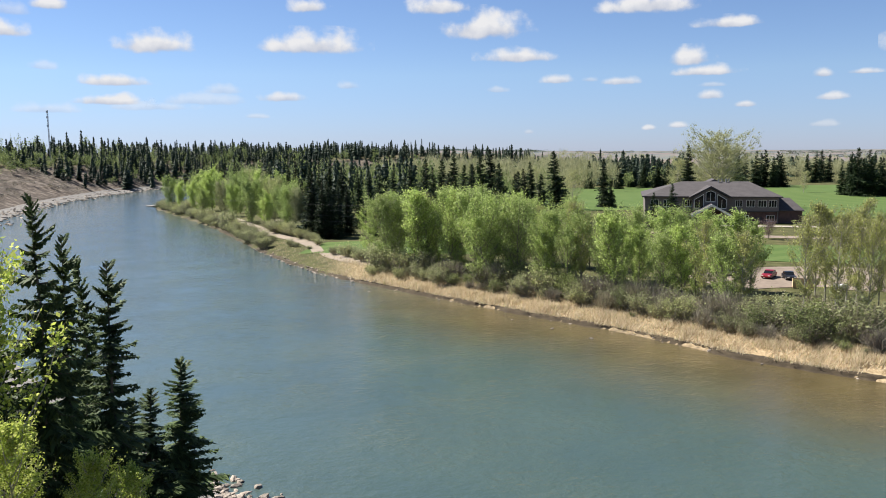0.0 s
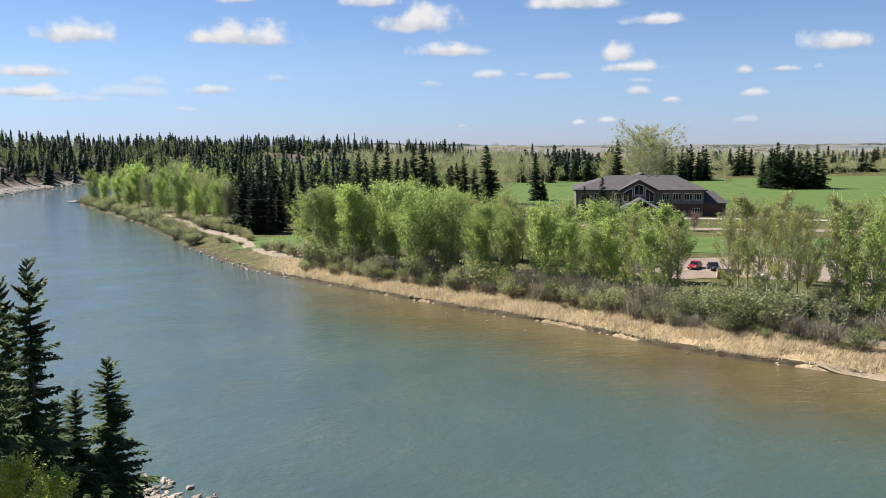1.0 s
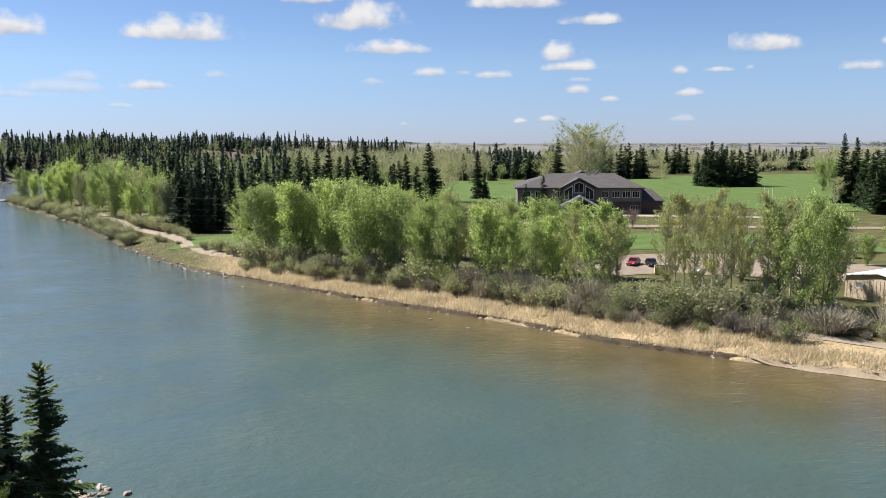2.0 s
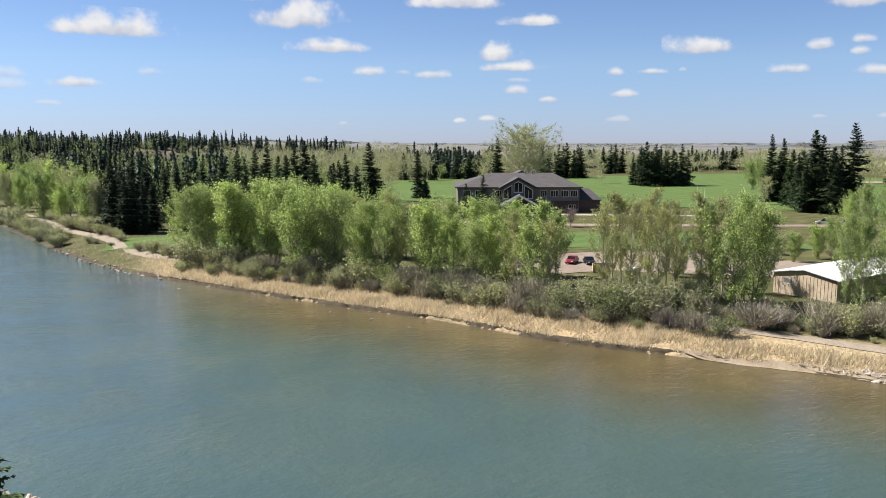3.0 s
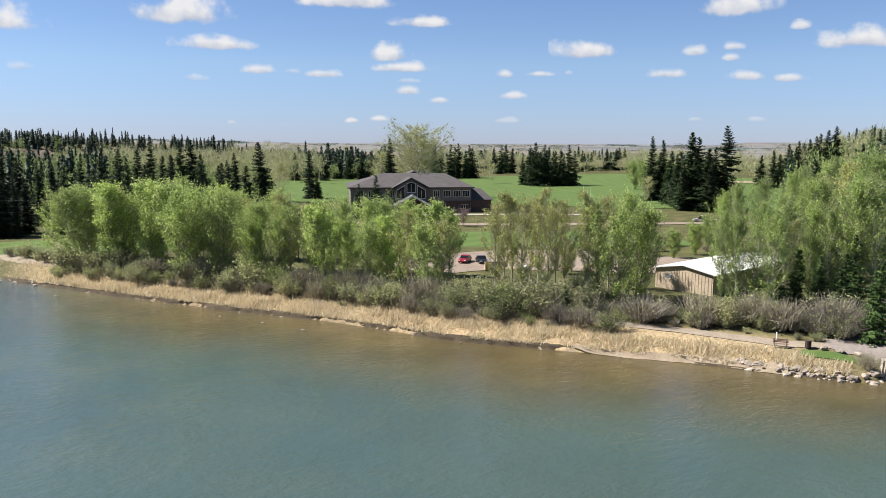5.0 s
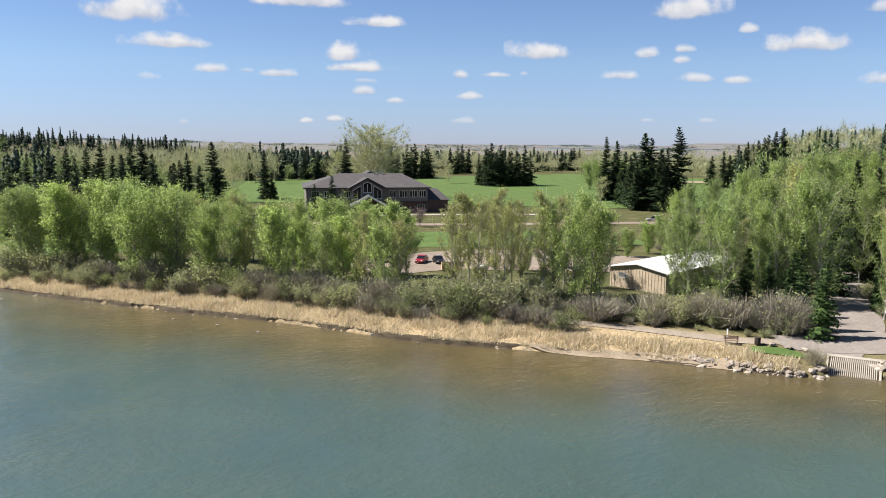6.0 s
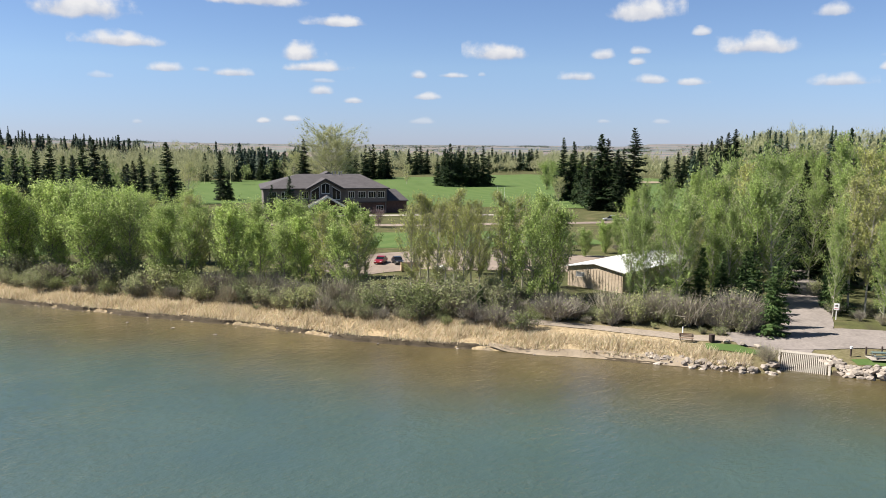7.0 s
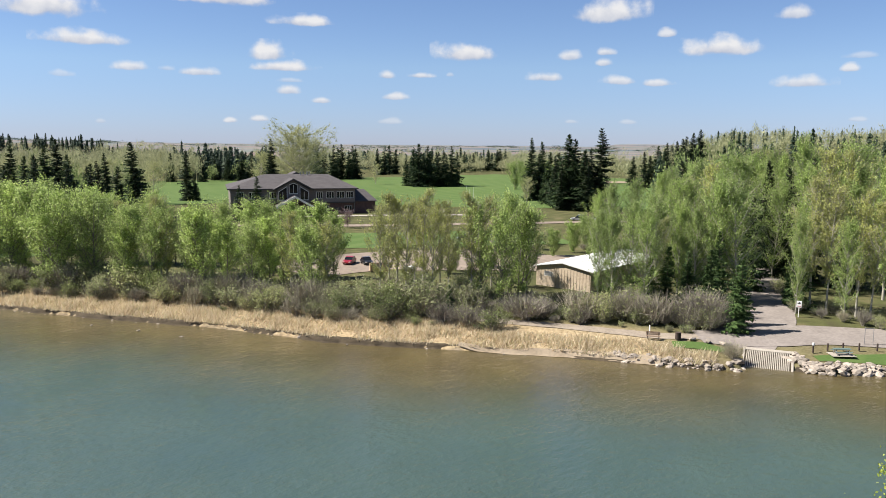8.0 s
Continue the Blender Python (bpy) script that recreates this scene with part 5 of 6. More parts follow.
def wall_openings(x0, x1, z0, z1, y0, y1, holes):
    """A wall in the x-z plane with rectangular holes, as blocks round them. holes: (x0, x1, z0, z1) in order along x, none overlapping."""
    bm = bmesh.new()
    xs = sorted({x0, x1, *(v for h in holes for v in h[:2])})
    zs = sorted({z0, z1, *(min(max(v, z0), z1) for h in holes for v in h[2:])})
    cells = {(i, k) for i in range(len(xs) - 1) for k in range(len(zs) - 1)
             if not any(a < (xs[i] + xs[i + 1]) / 2 < b and c < (zs[k] + zs[k + 1]) / 2 < d for a, b, c, d in holes)}
    at = {}

    def corner(i, k, y):
        if (i, k, y) not in at:
            at[i, k, y] = bm.verts.new((xs[i], y, zs[k]))
        return at[i, k, y]
    for i, k in cells:
        ring = ((i, k), (i + 1, k), (i + 1, k + 1), (i, k + 1))
        bm.faces.new([corner(*c, y0) for c in ring])
        bm.faces.new([corner(*c, y1) for c in ring[::-1]])
        for (p, q), beside in zip(((0, 1), (1, 2), (2, 3), (3, 0)), ((i, k - 1), (i + 1, k), (i, k + 1), (i - 1, k))):
            if beside not in cells:
                bm.faces.new((corner(*ring[q], y0), corner(*ring[p], y0), corner(*ring[p], y1), corner(*ring[q], y1)))
    return bm


def window(parent, x0, x1, z0, z1, y, lights=3):
    t, m = 0.11, 0.05
    step = (x1 - x0 - 2 * t) / lights
    panes = [(x0 + t + i * step + (m if i else 0), x0 + t + (i + 1) * step - (m if i < lights - 1 else 0), z0 + t, z1 - t) for i in range(lights)]
    win = part("window", wall_openings(x0, x1, z0, z1, y - 0.06, y + 0.1, panes), M_TRIM, parent, "pale-framed window with dark glass")
    for a, b, c, d in panes:
        part("pane", boxed(a, b, y + 0.02, y + 0.05, c, d), M_GLASS, win)


right_windows = [(28.6, 30.8, 5.3, 7.6), (32.0, 34.7, 5.3, 7.6), (35.6, 38.3, 5.3, 7.6), (38.9, 41.4, 5.3, 7.6)]
left_windows = [(1.8, 4.4, 5.3, 7.6), (6.0, 8.6, 5.3, 7.6), (12.7, 15.1, 5.3, 7.6)]
holes = left_windows + right_windows
part("upper_wall", wall_openings(0, W, FLOOR2, EAVE, 0, 0.35, holes), M_SIDING, club)
for a, b, c, d in holes:
    window(club, a, b, c, d, 0.1)
part("lower_wall", wall_openings(0.4, W - 0.4, -0.6, FLOOR2 - 0.3, 0.5, 0.9, [(3, 6, 0.6, 2.6), (30, 33, 0.6, 2.6), (35, 37, -0.6, 2.2), (38.4, 41, 0.6, 2.6)]), M_BRICK, club, "dark brown brick ground floor wall")
for a, b in ((3, 6), (30, 33), (38.4, 41)):
    window(club, a, b, 0.6, 2.6, 0.6)
part("door", boxed(35, 37, 0.66, 0.74, -0.6, 2.2), M_FASCIA, club, "dark brown door")
part("belt_course", boxed(-0.15, W + 0.15, -0.2, 0.6, FLOOR2 - 0.3, FLOOR2), M_FASCIA, club)
part("side_wall", boxed(0, 0.35, 0.36, DEPTH, -0.6, EAVE), M_SIDING, club)
part("side_wall", boxed(W - 0.35, W, 0.36, DEPTH, -0.6, EAVE), M_SIDING, club)
part("back_wall", boxed(0.36, W - 0.36, DEPTH - 0.35, DEPTH, -0.6, EAVE), M_SIDING, club)


def hip_roof(x0, x1, y0, y1, z, top, r0, r1, thick=0.3):
    bm = bmesh.new()
    ym = (y0 + y1) / 2
    lo = [bm.verts.new(c) for c in ((x0, y0, z), (x1, y0, z), (x1, y1, z), (x0, y1, z))]
    dn = [bm.verts.new(c) for c in ((x0, y0, z - thick), (x1, y0, z - thick), (x1, y1, z - thick), (x0, y1, z - thick))]
    a, b = bm.verts.new((r0, ym, top)), bm.verts.new((r1, ym, top))
    for f in ((lo[0], lo[1], b, a), (lo[1], lo[2], b), (lo[2], lo[3], a, b), (lo[3], lo[0], a), dn[::-1]):
        bm.faces.new(f)
    for i in range(4):
        bm.faces.new((dn[i], dn[(i + 1) % 4], lo[(i + 1) % 4], lo[i]))
    return bm


roof = part("roof", hip_roof(-1.0, W + 1.0, -1.0, DEPTH + 1.0, EAVE + 0.3, RIDGE, 12.3, 34.5), M_ROOF, club, "dark grey shingled hip roof")
part("fascia", boxed(-1.08, W + 1.08, -1.1, -1.01, EAVE - 0.05, EAVE + 0.28), M_FASCIA, roof)
for i, x in enumerate((24.6, 25.8, 27.0, 28.0)):
    vent = bmesh.new()
    rod(vent, (x, 13 + (i % 2), RIDGE - 0.6), (x, 13 + (i % 2), RIDGE + 0.7), 0.22, 10)
    rod(vent, (x, 13 + (i % 2), RIDGE + 0.7), (x, 13 + (i % 2), RIDGE + 0.85), 0.34, 10)
    part("roof_vent", vent, M_STEEL, roof, "pale metal roof vent")
part("back_gable", solid(bmesh.new(), [(19.5, RIDGE - 1.2), (23.5, RIDGE + 0.7), (27.5, RIDGE - 1.2)], "y", 15.5, 26), M_ROOF, roof)

# the gabled centre of the front
GX, GH = 20.6, 5.8
gable = [(GX - GH + 0.5, FLOOR2), (GX + GH - 0.5, FLOOR2), (GX + GH - 0.5, EAVE + 0.1), (GX, EAVE + 3.1), (GX - GH + 0.5, EAVE + 0.1)]
part("gable_wall", solid(bmesh.new(), gable, "y", -2.4, 0.0), M_SIDING, club)
roof_bm = bmesh.new()
for sg in (-1, 1):
    prof_v = [(GX, EAVE + 3.55), (GX + sg * (GH + 0.9), EAVE + 0.15), (GX + sg * (GH + 0.9), EAVE - 0.2), (GX, EAVE + 3.35)]
    solid(roof_bm, prof_v if sg > 0 else prof_v[::-1], "y", -3.4, 13.0)
part("gable_roof", roof_bm, M_ROOF, club, "shingled gable roof over the entrance")
barge = bmesh.new()
for sg in (-1, 1):
    prof_v = [(GX, EAVE + 3.8), (GX + sg * (GH + 1.0), EAVE + 0.15), (GX + sg * (GH + 1.0), EAVE - 0.3), (GX, EAVE + 3.25)]
    solid(barge, prof_v if sg > 0 else prof_v[::-1], "y", -3.55, -3.42)
part("barge_board", barge, M_FASCIA, club)


def slanted_window(parent, pts, y, lights):
    """A window with a sloping head: outline points (x, z), bottom left first, anticlockwise."""
    win = part("window", solid(bmesh.new(), pts, "y", y - 0.05, y + 0.02), M_TRIM, parent, "tall pale-framed gable window")
    cx, cz = sum(p[0] for p in pts) / len(pts), sum(p[1] for p in pts) / len(pts)
    inner = [(cx + (x - cx) * 0.90, cz + (z - cz) * 0.88) for x, z in pts]
    x0, x1 = min(p[0] for p in inner), max(p[0] for p in inner)
    part("pane", solid(bmesh.new(), inner, "y", y - 0.09, y - 0.051), M_GLASS, win)
    bars = bmesh.new()
    zlo, zhi = min(p[1] for p in inner), min(sorted(p[1] for p in inner)[2:])
    for i in range(1, lights):
        xm = x0 + (x1 - x0) * i / lights
        box(bars, xm - 0.06, xm + 0.06, y - 0.13, y - 0.091, zlo, zhi)
    part("mullion", bars, M_TRIM, win)


slanted_window(club, [(GX - 1.5, 7.0), (GX + 1.5, 7.0), (GX + 1.5, EAVE + 1.7), (GX, EAVE + 2.3), (GX - 1.5, EAVE + 1.7)], -2.42, 2)
slanted_window(club, [(GX - 5.0, 4.9), (GX - 2.1, 4.9), (GX - 2.1, EAVE + 1.2), (GX - 5.0, EAVE - 0.6)], -2.42, 2)
slanted_window(club, [(GX + 2.1, 4.9), (GX + 5.0, 4.9), (GX + 5.0, EAVE - 0.6), (GX + 2.1, EAVE + 1.2)], -2.42, 2)
# entrance canopy
canopy = bmesh.new()
trim = bmesh.new()
for sg in (-1, 1):
    prof_v = [(GX, 6.7), (GX + sg * 6.2, 3.2), (GX + sg * 6.2, 2.9), (GX, 6.4)]
    solid(canopy, prof_v if sg > 0 else prof_v[::-1], "y", -8.0, -2.45)
    prof_v = [(GX, 6.75), (GX + sg * 6.3, 3.2), (GX + sg * 6.3, 2.45), (GX, 6.0)]
    solid(trim, prof_v if sg > 0 else prof_v[::-1], "y", -8.2, -8.02)
part("canopy_roof", canopy, M_ROOF, club)
part("canopy_trim", trim, M_TRIM, club, "pale trim of the entrance gable")
for x in (GX - 5.3, GX - 3.0, GX + 3.0, GX + 5.3):
    part("column", boxed(x - 0.3, x + 0.3, -7.8, -7.2, -0.6, 3.4 + (1.4 if abs(x - GX) < 4 else 0)), M_BRICK, club)
part("entrance_door", boxed(GX - 2.0, GX + 2.0, 0.3, 0.46, -0.6, 2.3), M_GLASS, club, "glazed entrance doors")
# low wing at the end of the house
part("wing_roof", hip_roof(W + 0.05, W + 8.0, 0.5, 14.5, 4.3, 8.0, W + 0.06, W + 4.5), M_ROOF, club, "low shingled wing roof")
part("wing_wall", boxed(W + 0.01, W + 7.4, 1.2, 13.8, -0.6, 4.0), M_BRICK, club)

# ---- steel shed by the lot ----
SHED_C = Vector((87.9, 105.8))
shed_turn = math.degrees(math.atan2(0.36, 0.93))
sz = ground_z(*SHED_C)
shed = thing("steel_shed", pose(SHED_C.x, SHED_C.y, sz - 0.2, 0, 0, shed_turn), "low tan steel shed with a white metal roof", "building")
SL, SW, SE = 24.0, 11.0, 3.7
wall_bm = wall_openings(0.0, SW, 0, SE, 0, 0.15, [(7.6, 9.4, 2.1, 3.0)])
bmesh.ops.rotate(wall_bm, verts=wall_bm.verts, cent=(0, 0, 0), matrix=Matrix.Rotation(radians(90), 3, "Z"))
part("end_wall", wall_bm, M_TAN, shed)
part("end_gable", solid(bmesh.new(), [(0, SE), (SW, SE), (SW / 2, SE + 0.95)], "x", -0.15, 0.0), M_TAN, shed)
part("front_wall", boxed(0.01, SL, 0, 0.15, 0, SE), M_TAN, shed)
part("back_wall", boxed(0.01, SL, SW - 0.15, SW, 0, SE), M_TAN, shed)
part("far_end_wall", boxed(SL - 0.15, SL, 0.16, SW - 0.16, 0, SE), M_TAN, shed)
for i in range(18):
    y = 0.3 + i * (SW - 0.6) / 17
    if not 7.4 < y < 9.6:
        part("siding_rib", boxed(-0.2, -0.151, y - 0.05, y + 0.05, 0.02, SE), M_TAN, shed)
for i in range(30):
    part("siding_rib", boxed(0.4 + i * 0.8, 0.5 + i * 0.8, -0.05, -0.001, 0.02, SE), M_TAN, shed)
win = part("window", boxed(-0.1, -0.02, 7.6, 9.4, 2.1, 3.0), M_TRIM, shed, "sliding window in a pale frame")
part("pane", boxed(-0.13, -0.101, 7.72, 9.28, 2.2, 2.9), M_STEEL, win)
shed_roof = bmesh.new()
solid(shed_roof, [(-0.6, SE - 0.02), (SW / 2, SE + 1.02), (SW / 2, SE + 1.14), (-0.6, SE + 0.1)], "x", -0.6, SL + 0.6)
solid(shed_roof, [(SW / 2, SE + 1.02), (SW + 0.6, SE - 0.02), (SW + 0.6, SE + 0.1), (SW / 2, SE + 1.14)], "x", -0.6, SL + 0.6)
shed_roof = part("roof", shed_roof, M_WROOF, shed, "white ribbed steel roof")
for i in range(21):
    seam = bmesh.new()
    x = -0.4 + i * 1.24
    solid(seam, [(-0.6, SE + 0.1), (SW / 2, SE + 1.14), (SW / 2, SE + 1.19), (-0.6, SE + 0.15)], "x", x - 0.03, x + 0.03)
    part("roof_seam", seam, M_WROOF, shed_roof)


# ---- vehicles ----
def car(name, x, y, turn, paint, label, length=4.6, tall=1.45, van=False):
    ob = thing(name, pose(x, y, ground_z(x, y) + 0.11, 0, 0, turn), label, "car", "parked cars")
    h, wd, l = tall, 0.88, length / 2
    low = [(-l, 0.35), (-l, 0.82), (-l * 0.9, 0.92), (l * 0.5, 0.9), (l * 0.93, 0.74), (l, 0.6), (l, 0.35), (l * 0.86, 0.24), (-l * 0.9, 0.24)]
    bm = solid(bmesh.new(), low, "y", -wd, wd)
    bmesh.ops.bevel(bm, geom=list(bm.edges), offset=0.06, segments=2, affect="EDGES")
    part("body", bm, paint, ob)
    top = [(-l * 0.86, 0.91), (-l * 0.74 if van else -l * 0.55, h - 0.06), (l * 0.02, h - 0.06), (l * 0.42, 0.91)]
    part("window_band", solid(bmesh.new(), top, "y", -wd + 0.1, wd - 0.1), M_GLASS, ob, "dark side and rear windows")
    rf = solid(bmesh.new(), [(-l * 0.76 if van else -l * 0.57, h - 0.07), (-l * 0.6 if van else -l * 0.45, h), (-l * 0.03, h), (l * 0.06, h - 0.07)], "y", -wd + 0.1, wd - 0.1)
    part("roof", rf, paint, ob)
    for sx in (-0.62, 0.62):
        for sy in (-1, 1):
            wheel = part("wheel", rod(bmesh.new(), (l * sx, sy * (wd - 0.16), 0.32), (l * sx, sy * (wd + 0.02), 0.32), 0.32, 16), M_RUBBER, ob)
            part("rim", rod(bmesh.new(), (l * sx, sy * (wd + 0.021), 0.32), (l * sx, sy * (wd + 0.035), 0.32), 0.2, 12), M_RIM, wheel)
    for sy in (-1, 1):
        part("headlight", boxed(l - 0.12, l + 0.012, sy * 0.62 - 0.2, sy * 0.62 + 0.2, 0.55, 0.7, 0.02), M_LAMP, ob)
        part("tail_light", boxed(-l - 0.012, -l + 0.08, sy * 0.68 - 0.14, sy * 0.68 + 0.14, 0.62, 0.82, 0.02), M_REDLAMP, ob)
    return ob


car("red_car", 62.6, 152.4, 232, M_RED, "red hatchback parked on the gravel lot")
car("black_car", 65.5, 150.2, 262, M_BLACK, "small black car parked on the gravel lot", 3.9)
car("silver_van", 163.5, 204.0, 150, M_SILVER, "silver van parked below the tall spruces", 5.0, 1.8, True)
car("silver_car", 168.5, 201.0, 150, M_SILVER, "silver car parked below the tall spruces", 4.5, 1.5)
car("dark_car", 104.5, 176.0, 165, M_BLACK, "dark car parked behind the tall poplars", 4.6)
car("pale_car", 56.5, 156.0, 190, M_SILVER, "pale car half hidden behind the poplars", 4.6)

# ---- small things ----
def crate(x, y, turn):
    ob = thing("timber_bin", pose(x, y, ground_z(x, y) + 0.1, 0, 0, turn), "open bin of raw yellow lumber on the lot", "bin")
    for i in range(4):
        z = 0.05 + i * 0.38
        part("board", boxed(-1.9, 1.9, -0.9, -0.85, z, z + 0.34), M_NEWWOOD, ob)
        part("board", boxed(-1.9, 1.9, 0.85, 0.9, z, z + 0.34), M_NEWWOOD, ob)
        part("board", boxed(-1.9, -1.85, -0.84, 0.84, z, z + 0.34), M_NEWWOOD, ob)
    for sx in (-1.82, -0.6, 0.6, 1.82):
        part("post", boxed(sx - 0.06, sx + 0.06, -1.0, -0.905, 0, 1.65), M_NEWWOOD, ob)


crate(64.4, 141.4, -20)
heap = thing("white_sheet_pile", pose(70.6, 140.6, ground_z(70.6, 140.6) + 0.1, 0, 0, 20), "low pile of white sheets beside the lumber bin", "pile")
for i in range(5):
    part("sheet", boxed(-1.2 - 0.05 * i, 1.2 - 0.1 * i, -0.7, 0.7 - 0.06 * i, i * 0.12, i * 0.12 + 0.1, 0.02), M_WHITE, heap)


def bench(x, y, turn, paint, label):
    ob = thing("park_bench", pose(x, y, ground_z(x, y) + 0.15, 0, 0, turn), label, "bench")
    for i in range(3):
        part("seat_slat", boxed(-0.95, 0.95, -0.25 + i * 0.17, -0.11 + i * 0.17, 0.43, 0.48, 0.01), paint, ob)
    for i in range(3):
        part("back_slat", boxed(-0.95, 0.95, 0.28 + i * 0.03, 0.33 + i * 0.03, 0.56 + i * 0.16, 0.69 + i * 0.16, 0.01), paint, ob)
    for sx in (-0.75, 0.75):
        part("leg", boxed(sx - 0.05, sx + 0.05, -0.22, 0.24, 0.0, 0.43), M_DARKWOOD, ob)
        part("back_post", boxed(sx - 0.05, sx + 0.05, 0.2, 0.27, 0.43, 1.02), M_DARKWOOD, ob)


bench(76.8, 79.0, -40, M_WOOD, "weathered wooden bench facing the river beside the path")
bin_xy = (79.6, 77.2)
litter = thing("litter_bin", pose(*bin_xy, ground_z(*bin_xy) + 0.15), "dark slatted round litter bin on the grass", "litter bin")
part("liner", rod(bmesh.new(), (0, 0, 0.02), (0, 0, 0.86), 0.33, 16), M_FASCIA, litter)
for i in range(14):
    w = i * 2 * math.pi / 14
    slat = boxed(-0.06, 0.06, 0.34, 0.38, 0.0, 0.9)
    bmesh.ops.rotate(slat, verts=slat.verts, cent=(0, 0, 0), matrix=Matrix.Rotation(w, 3, "Z"))
    part("slat", slat, M_DARKWOOD, litter)
part("rim", rod(bmesh.new(), (0, 0, 0.9), (0, 0, 0.95), 0.4, 16), M_DARKWOOD, litter)


def picnic_table(x, y, turn):
    ob = thing("picnic_table", pose(x, y, ground_z(x, y) + 0.24, 0, 0, turn), "green painted picnic table on the grass", "picnic table")
    for i in range(4):
        part("top_board", boxed(-1.1, 1.1, -0.4 + i * 0.2, -0.22 + i * 0.2, 0.72, 0.77, 0.01), M_GREEN, ob)
    for sy in (-1, 1):
        part("seat", boxed(-1.1, 1.1, sy * 0.72 - 0.13, sy * 0.72 + 0.13, 0.42, 0.47, 0.01), M_GREEN, ob)
    for sx in (-0.8, 0.8):
        part("brace", boxed(sx - 0.04, sx + 0.04, -0.8, 0.8, 0.36, 0.42), M_STEEL, ob)
        for sy in (-1, 1):
            part("leg", rod(bmesh.new(), (sx, sy * 0.65, 0), (sx, sy * 0.2, 0.72), 0.04, 8), M_STEEL, ob)
    pad = thing("concrete_pad", pose(x, y, ground_z(x, y) + 0.2, 0, 0, turn), "pale concrete pad under the picnic table", "pad")
    part("slab", boxed(-1.5, 1.5, -1.1, 1.1, 0.0, 0.035, 0.01), M_CONCRETE, pad)


picnic_table(93.6, 62.6, -32)
for i, (x, y) in enumerate(((91.2, 65.0), (93.3, 64.4), (95.3, 63.6), (97.2, 62.6), (99.2, 61.4), (101.1, 60.2))):
    post = thing("bollard", pose(x, y, ground_z(x, y) + 0.12), "dark wooden bollard at the edge of the apron", "bollard", "bollards")
    part("shaft", rod(bmesh.new(), (0, 0, 0), (0, 0, 0.95), 0.11, 10), M_DARKWOOD, post)
    part("cap", rod(bmesh.new(), (0, 0, 0.95), (0, 0, 1.02), 0.11, 10, 0.05), M_DARKWOOD, post)
    if i == 0:
        part("marker", rod(bmesh.new(), (0, 0, 1.0), (0, 0, 1.3), 0.17, 12), M_WHITE, post, "white round marker head")
stand = thing("notice_stand", pose(100.4, 63.4, ground_z(100.4, 63.4) + 0.15, 0, 0, -35), "thin two-legged notice stand by the apron", "sign")
for sx in (-0.55, 0.55):
    part("leg", rod(bmesh.new(), (sx, 0, 0), (sx, 0, 2.3), 0.035, 8), M_STEEL, stand)
part("rail", boxed(-0.5, 0.5, -0.03, 0.03, 2.1, 2.2), M_STEEL, stand)

sign_xy = (104.3, 77.2)
sign = thing("road_sign", pose(*sign_xy, ground_z(*sign_xy) + 0.05, 0, 0, -52), "white information sign on a pale wooden post", "sign")
part("post", boxed(-0.07, 0.07, 0.0, 0.12, 0, 2.5), M_TRIM, sign)
panel = part("panel", boxed(-0.36, 0.36, -0.05, -0.002, 1.5, 2.5, 0.01), M_WHITE, sign, "white panel with a dark symbol and a red band")
part("symbol", boxed(-0.2, 0.2, -0.06, -0.051, 2.02, 2.22), M_FASCIA, panel)
part("symbol", boxed(-0.05, 0.14, -0.06, -0.051, 2.23, 2.32), M_FASCIA, panel)
part("band", boxed(-0.28, 0.28, -0.06, -0.051, 1.66, 1.74), M_SIGNRED, panel)
for x, y in ((78.5, 81.5), (60.5, 101.5)):
    post = thing("marker_post", pose(x, y, ground_z(x, y)), "short white marker post beside the path", "post", "marker posts")
    part("shaft", boxed(-0.07, 0.07, -0.07, 0.07, 0, 1.15, 0.02), M_WHITE, post)

# boat ramp
ramp = thing("boat_ramp", pose(83.7, 65.95, 0.0, 0, 0, 37.5), "grooved concrete boat ramp running into the river", "boat ramp", kind="structure")
slope = math.atan2(1.35, 4.1)
tip = Matrix.Rotation(-slope, 3, "Y")


def ramp_part(name, bm, mat):
    bmesh.ops.rotate(bm, verts=bm.verts, cent=(0, 0, 0), matrix=tip)
    part(name, bm, mat, ramp)


ramp_part("slab", boxed(-2.5, 4.5, -2.75, 2.75, -0.25, 0.0), M_BANK)
for i in range(24):
    y = -2.55 + i * 5.1 / 23
    ramp_part("rib", boxed(-0.7, 3.9, y - 0.06, y + 0.06, 0.002, 0.09), M_CONCRETE)
ramp_part("sill", boxed(3.95, 4.5, -2.8, 2.8, 0.002, 0.1, 0.02), M_CONCRETE)
for y in (-2.95, 2.95):
    ramp_part("kerb", boxed(-0.6, 4.5, y - 0.14, y + 0.14, -0.2, 0.12, 0.03), M_CONCRETE)


# rocks
def rock_mesh(seed):
    rng = random.Random(seed)
    bm = bmesh.new()
    bmesh.ops.create_icosphere(bm, subdivisions=1, radius=0.5)
    for v in bm.verts:
        v.co *= rng.uniform(0.75, 1.2)
        v.co.z *= 0.62
        v.co.x *= 1.25
    me = bpy.data.meshes.new("rock")
    bm.to_mesh(me)
    bm.free()
    me.materials.append(M_ROCK)
    return me


ROCKS = [rock_mesh(i) for i in range(8)]


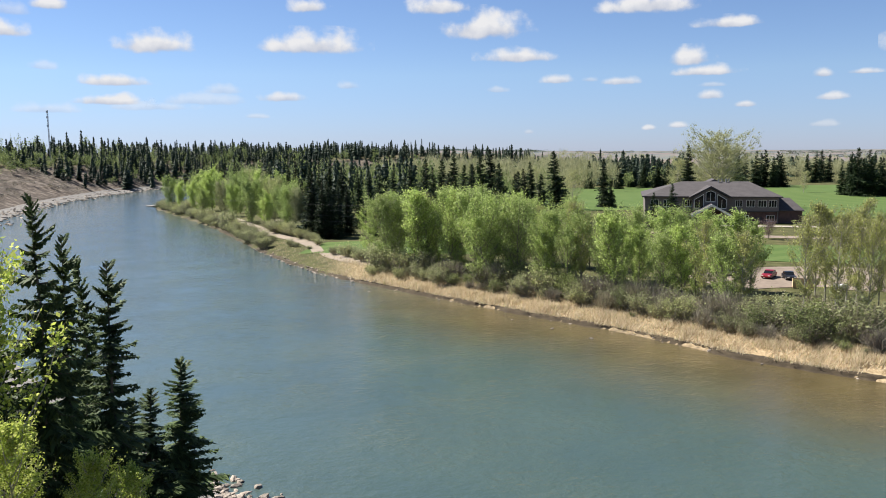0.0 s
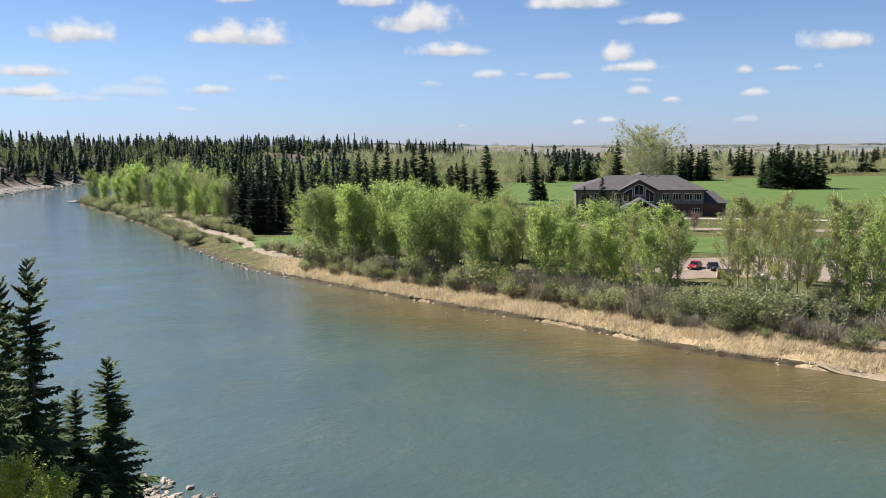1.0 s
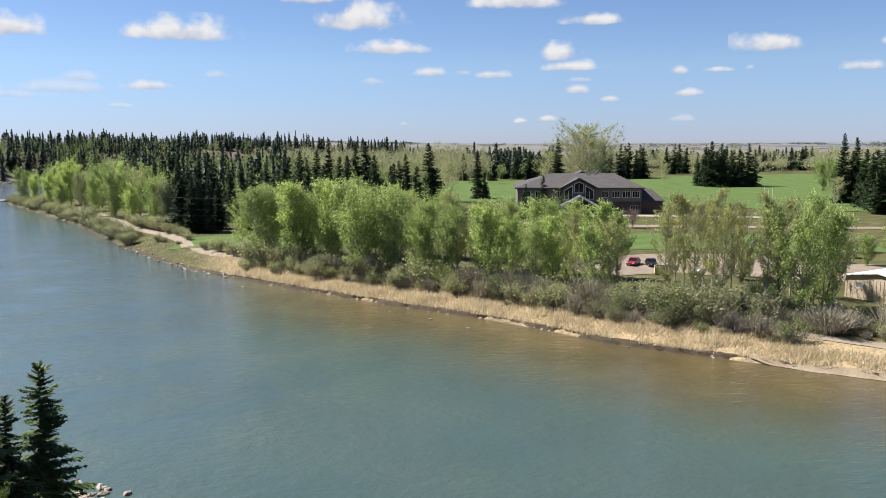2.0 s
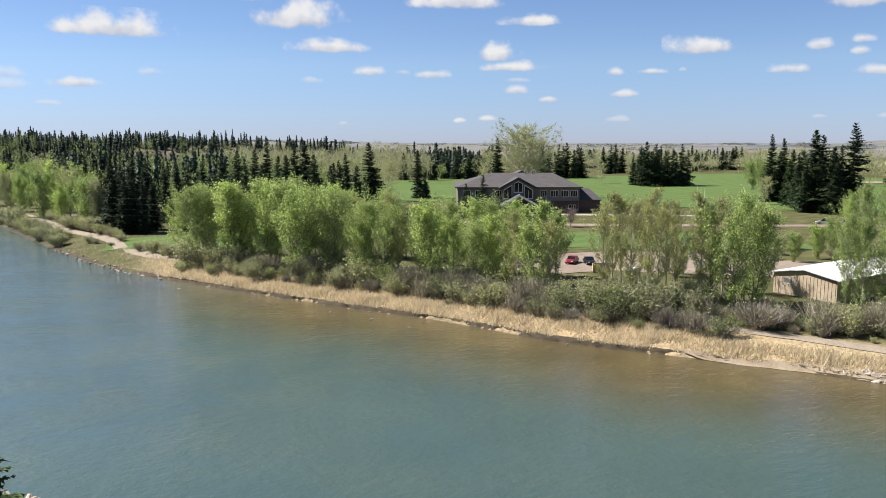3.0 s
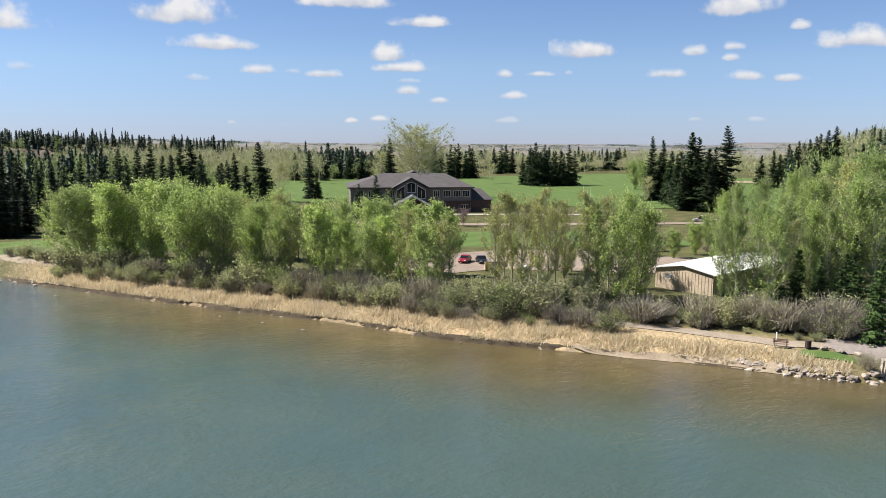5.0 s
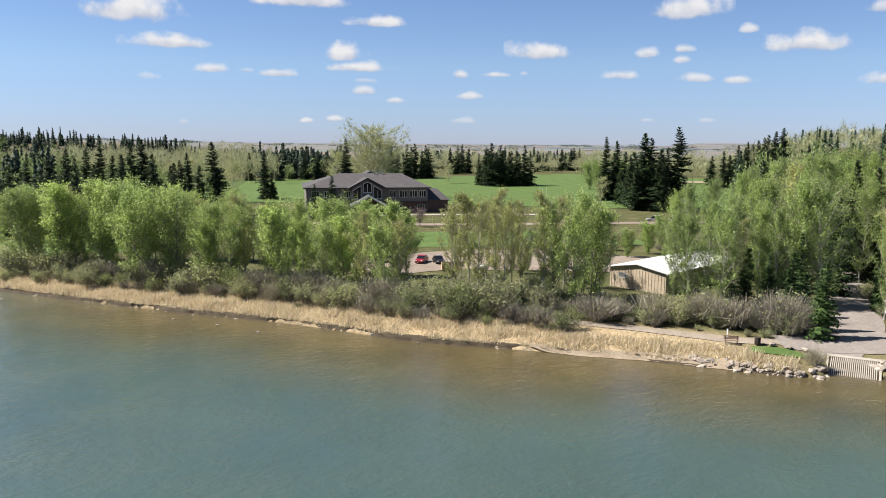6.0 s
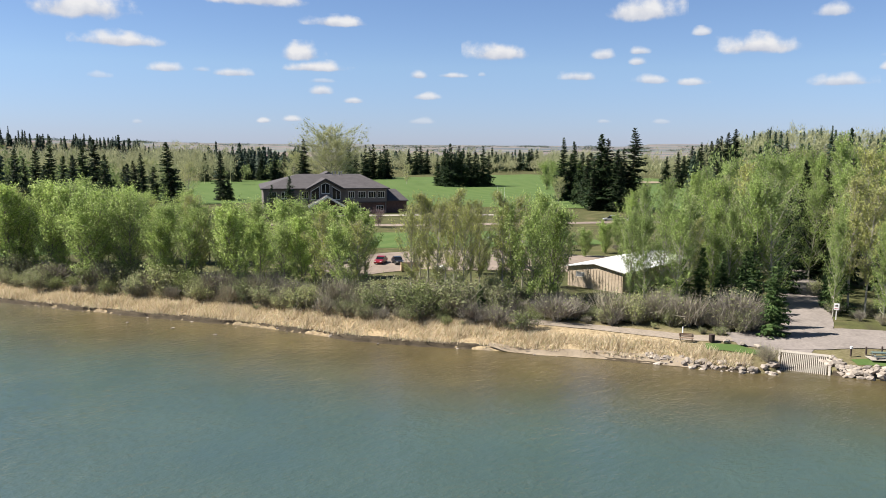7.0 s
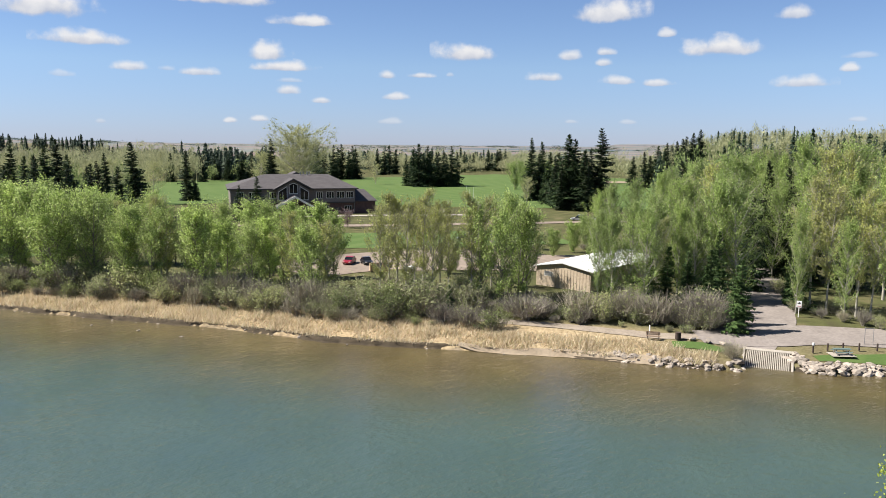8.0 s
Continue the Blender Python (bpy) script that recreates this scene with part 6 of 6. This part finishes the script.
def riprap(name, label, line, width, count, s0, s1, seed, base=0.05):
    ob = thing(name, Matrix.Identity(4), label, "rocks", kind="structure")
    p = curve_points(line, 0.3)
    rng = random.Random(seed)
    for _ in range(count):
        x, y = p[rng.randrange(len(p))] + np.array([rng.uniform(-width, width), rng.uniform(-width, width)])
        rock = child("rock", rng.choice(ROCKS), ob)
        s = rng.uniform(s0, s1)
        rock.matrix_basis = pose(x, y, max(ground_z(x, y), -0.1) + base + rng.uniform(0, 0.15), rng.uniform(-20, 20), rng.uniform(-20, 20), rng.uniform(0, 360)) @ Matrix.Diagonal((s, s * rng.uniform(0.7, 1), s * rng.uniform(0.8, 1.2), 1))


riprap("riprap_east", "heap of broken pale rocks beside the boat ramp", [(88.2, 65.6), (87.4, 62.4), (90, 60.2), (94, 58)], 0.9, 150, 0.4, 1.3, 1, 0.15)
riprap("riprap_bank", "row of broken rocks along the grassy edge", [(94, 58), (99, 55), (106, 50), (114, 44.5)], 0.7, 100, 0.35, 1.1, 2)
riprap("riprap_west", "scattered pale rocks along the water's edge", [(81.6, 67.8), (79, 67.6), (75, 71.2), (72.6, 74), (69.5, 77.8)], 0.8, 110, 0.3, 1.2, 3)
riprap("shore_rocks", "scattered small rocks along the cut bank", [(70, 77), (54.4, 90), (40.5, 102.0), (26.9, 119.1), (11.0, 135.4), (-9.85, 158.3)], 0.7, 45, 0.2, 0.6, 4, -0.04)
riprap("point_rocks", "pale rocks along the inner bank", [(-14, 165), (-23.4, 174.6), (-35.4, 192.4), (-46, 212), (-55.2, 230)], 0.9, 90, 0.35, 0.95, 5)
riprap("near_rocks", "pale cobbles and rocks at the foot of the near bank", [(-10, 56), (-16, 60.5), (-21, 64.5), (-28, 71)], 2.4, 240, 0.3, 0.9, 6)
riprap("beach_rocks", "pale boulders strewn on the cobble beach", [(-166, 290), (-192, 352), (-214, 439), (-222, 534), (-217, 620)], 6.5, 420, 0.7, 1.9, 7)
for x, y in ((80.9, 75.9), (82.3, 74.4), (83.5, 72.9)):
    b = new("boulder", ROCKS[3])
    b.matrix_basis = pose(x, y, ground_z(x, y) + 0.3, 0, 0, x * 40) @ Matrix.Diagonal((0.95, 0.8, 0.9, 1))
    tagged(b, "pale boulder marking the edge of the grass", "boulder", "boulders")
for a, r in ((4.9, 130), (7.8, 124), (10.6, 118), (-5.5, 158)):
    b = new("river_rock", ROCKS[int(r) % 8])
    b.matrix_basis = pose(*polar(a, r), 0, 0, r * 9) @ Matrix.Diagonal((0.7, 0.45, 0.5, 1))
    tagged(b, "single rock breaking the water's surface", "rock", "river rocks")
ribbon("gravel_spit", [(-140, 402), (-152, 418), (-166, 430)], [1, 4, 1], [3, 3, 1], M_COBBLE, 0.75, 3, "low pale gravel spit off the point", "gravel bar", 3.0)


# ---- mast, poles and wires ----
mast_at = polar(-26.05, 640)
mz = ground_z(mast_at.x, mast_at.y)
mast = thing("radio_mast", pose(mast_at.x, mast_at.y, mz), "thin lattice radio mast above the forest", "mast")
top = 58.4 - mz
legs = [(0.45 * math.cos(w), 0.45 * math.sin(w)) for w in (0, 2.094, 4.189)]
for x, y in legs:
    part("leg", rod(bmesh.new(), (x, y, 0), (x, y, top), 0.1, 6), M_STEEL, mast)
brace = bmesh.new()
for i in range(int(top / 1.5)):
    for k in range(3):
        (x, y), (u, v) = legs[k], legs[(k + 1) % 3]
        rod(brace, (x, y, i * 1.5), (u, v, i * 1.5 + 1.5), 0.05, 4)
part("bracing", brace, M_STEEL, mast)
for z in (top - 12, top - 6, top - 2):
    part("antenna", boxed(-0.6, 0.6, -0.9, -0.5, z, z + 1.6, 0.05), M_WHITE, mast)


def wire(name, a, b, sag, radius, label):
    cu = bpy.data.curves.new(name, "CURVE")
    cu.dimensions, cu.bevel_depth, cu.bevel_resolution = "3D", radius, 1
    sp = cu.splines.new("POLY")
    n = 24
    sp.points.add(n)
    for i in range(n + 1):
        s = i / n
        p = Vector(a).lerp(Vector(b), s)
        p.z -= sag * 4 * s * (1 - s)
        sp.points[i].co = (*p, 1)
    cu.materials.append(M_WIRE)
    return tagged(new(name, cu), label, "power line", "power lines")


for i in range(4):
    wire("power_line", polar(-33, 365, 24 - 1.6 * i), polar(-4.6, 214, 8.6 + 1.5 * (3 - i)), 3.0, 0.012, "thin power line strung across the river")
for a, r, h in ((30.7, 356, 5.6), (30.95, 350, 4.6), (31.2, 356, 5.0)):
    p = polar(a, r)
    pole = thing("flag_pole", pose(p.x, p.y, ground_z(p.x, p.y)), "slim white pole on the golf course", "pole", "golf course poles")
    part("shaft", rod(bmesh.new(), (0, 0, 0), (0, 0, h), 0.07, 8, 0.04), M_WHITE, pole)
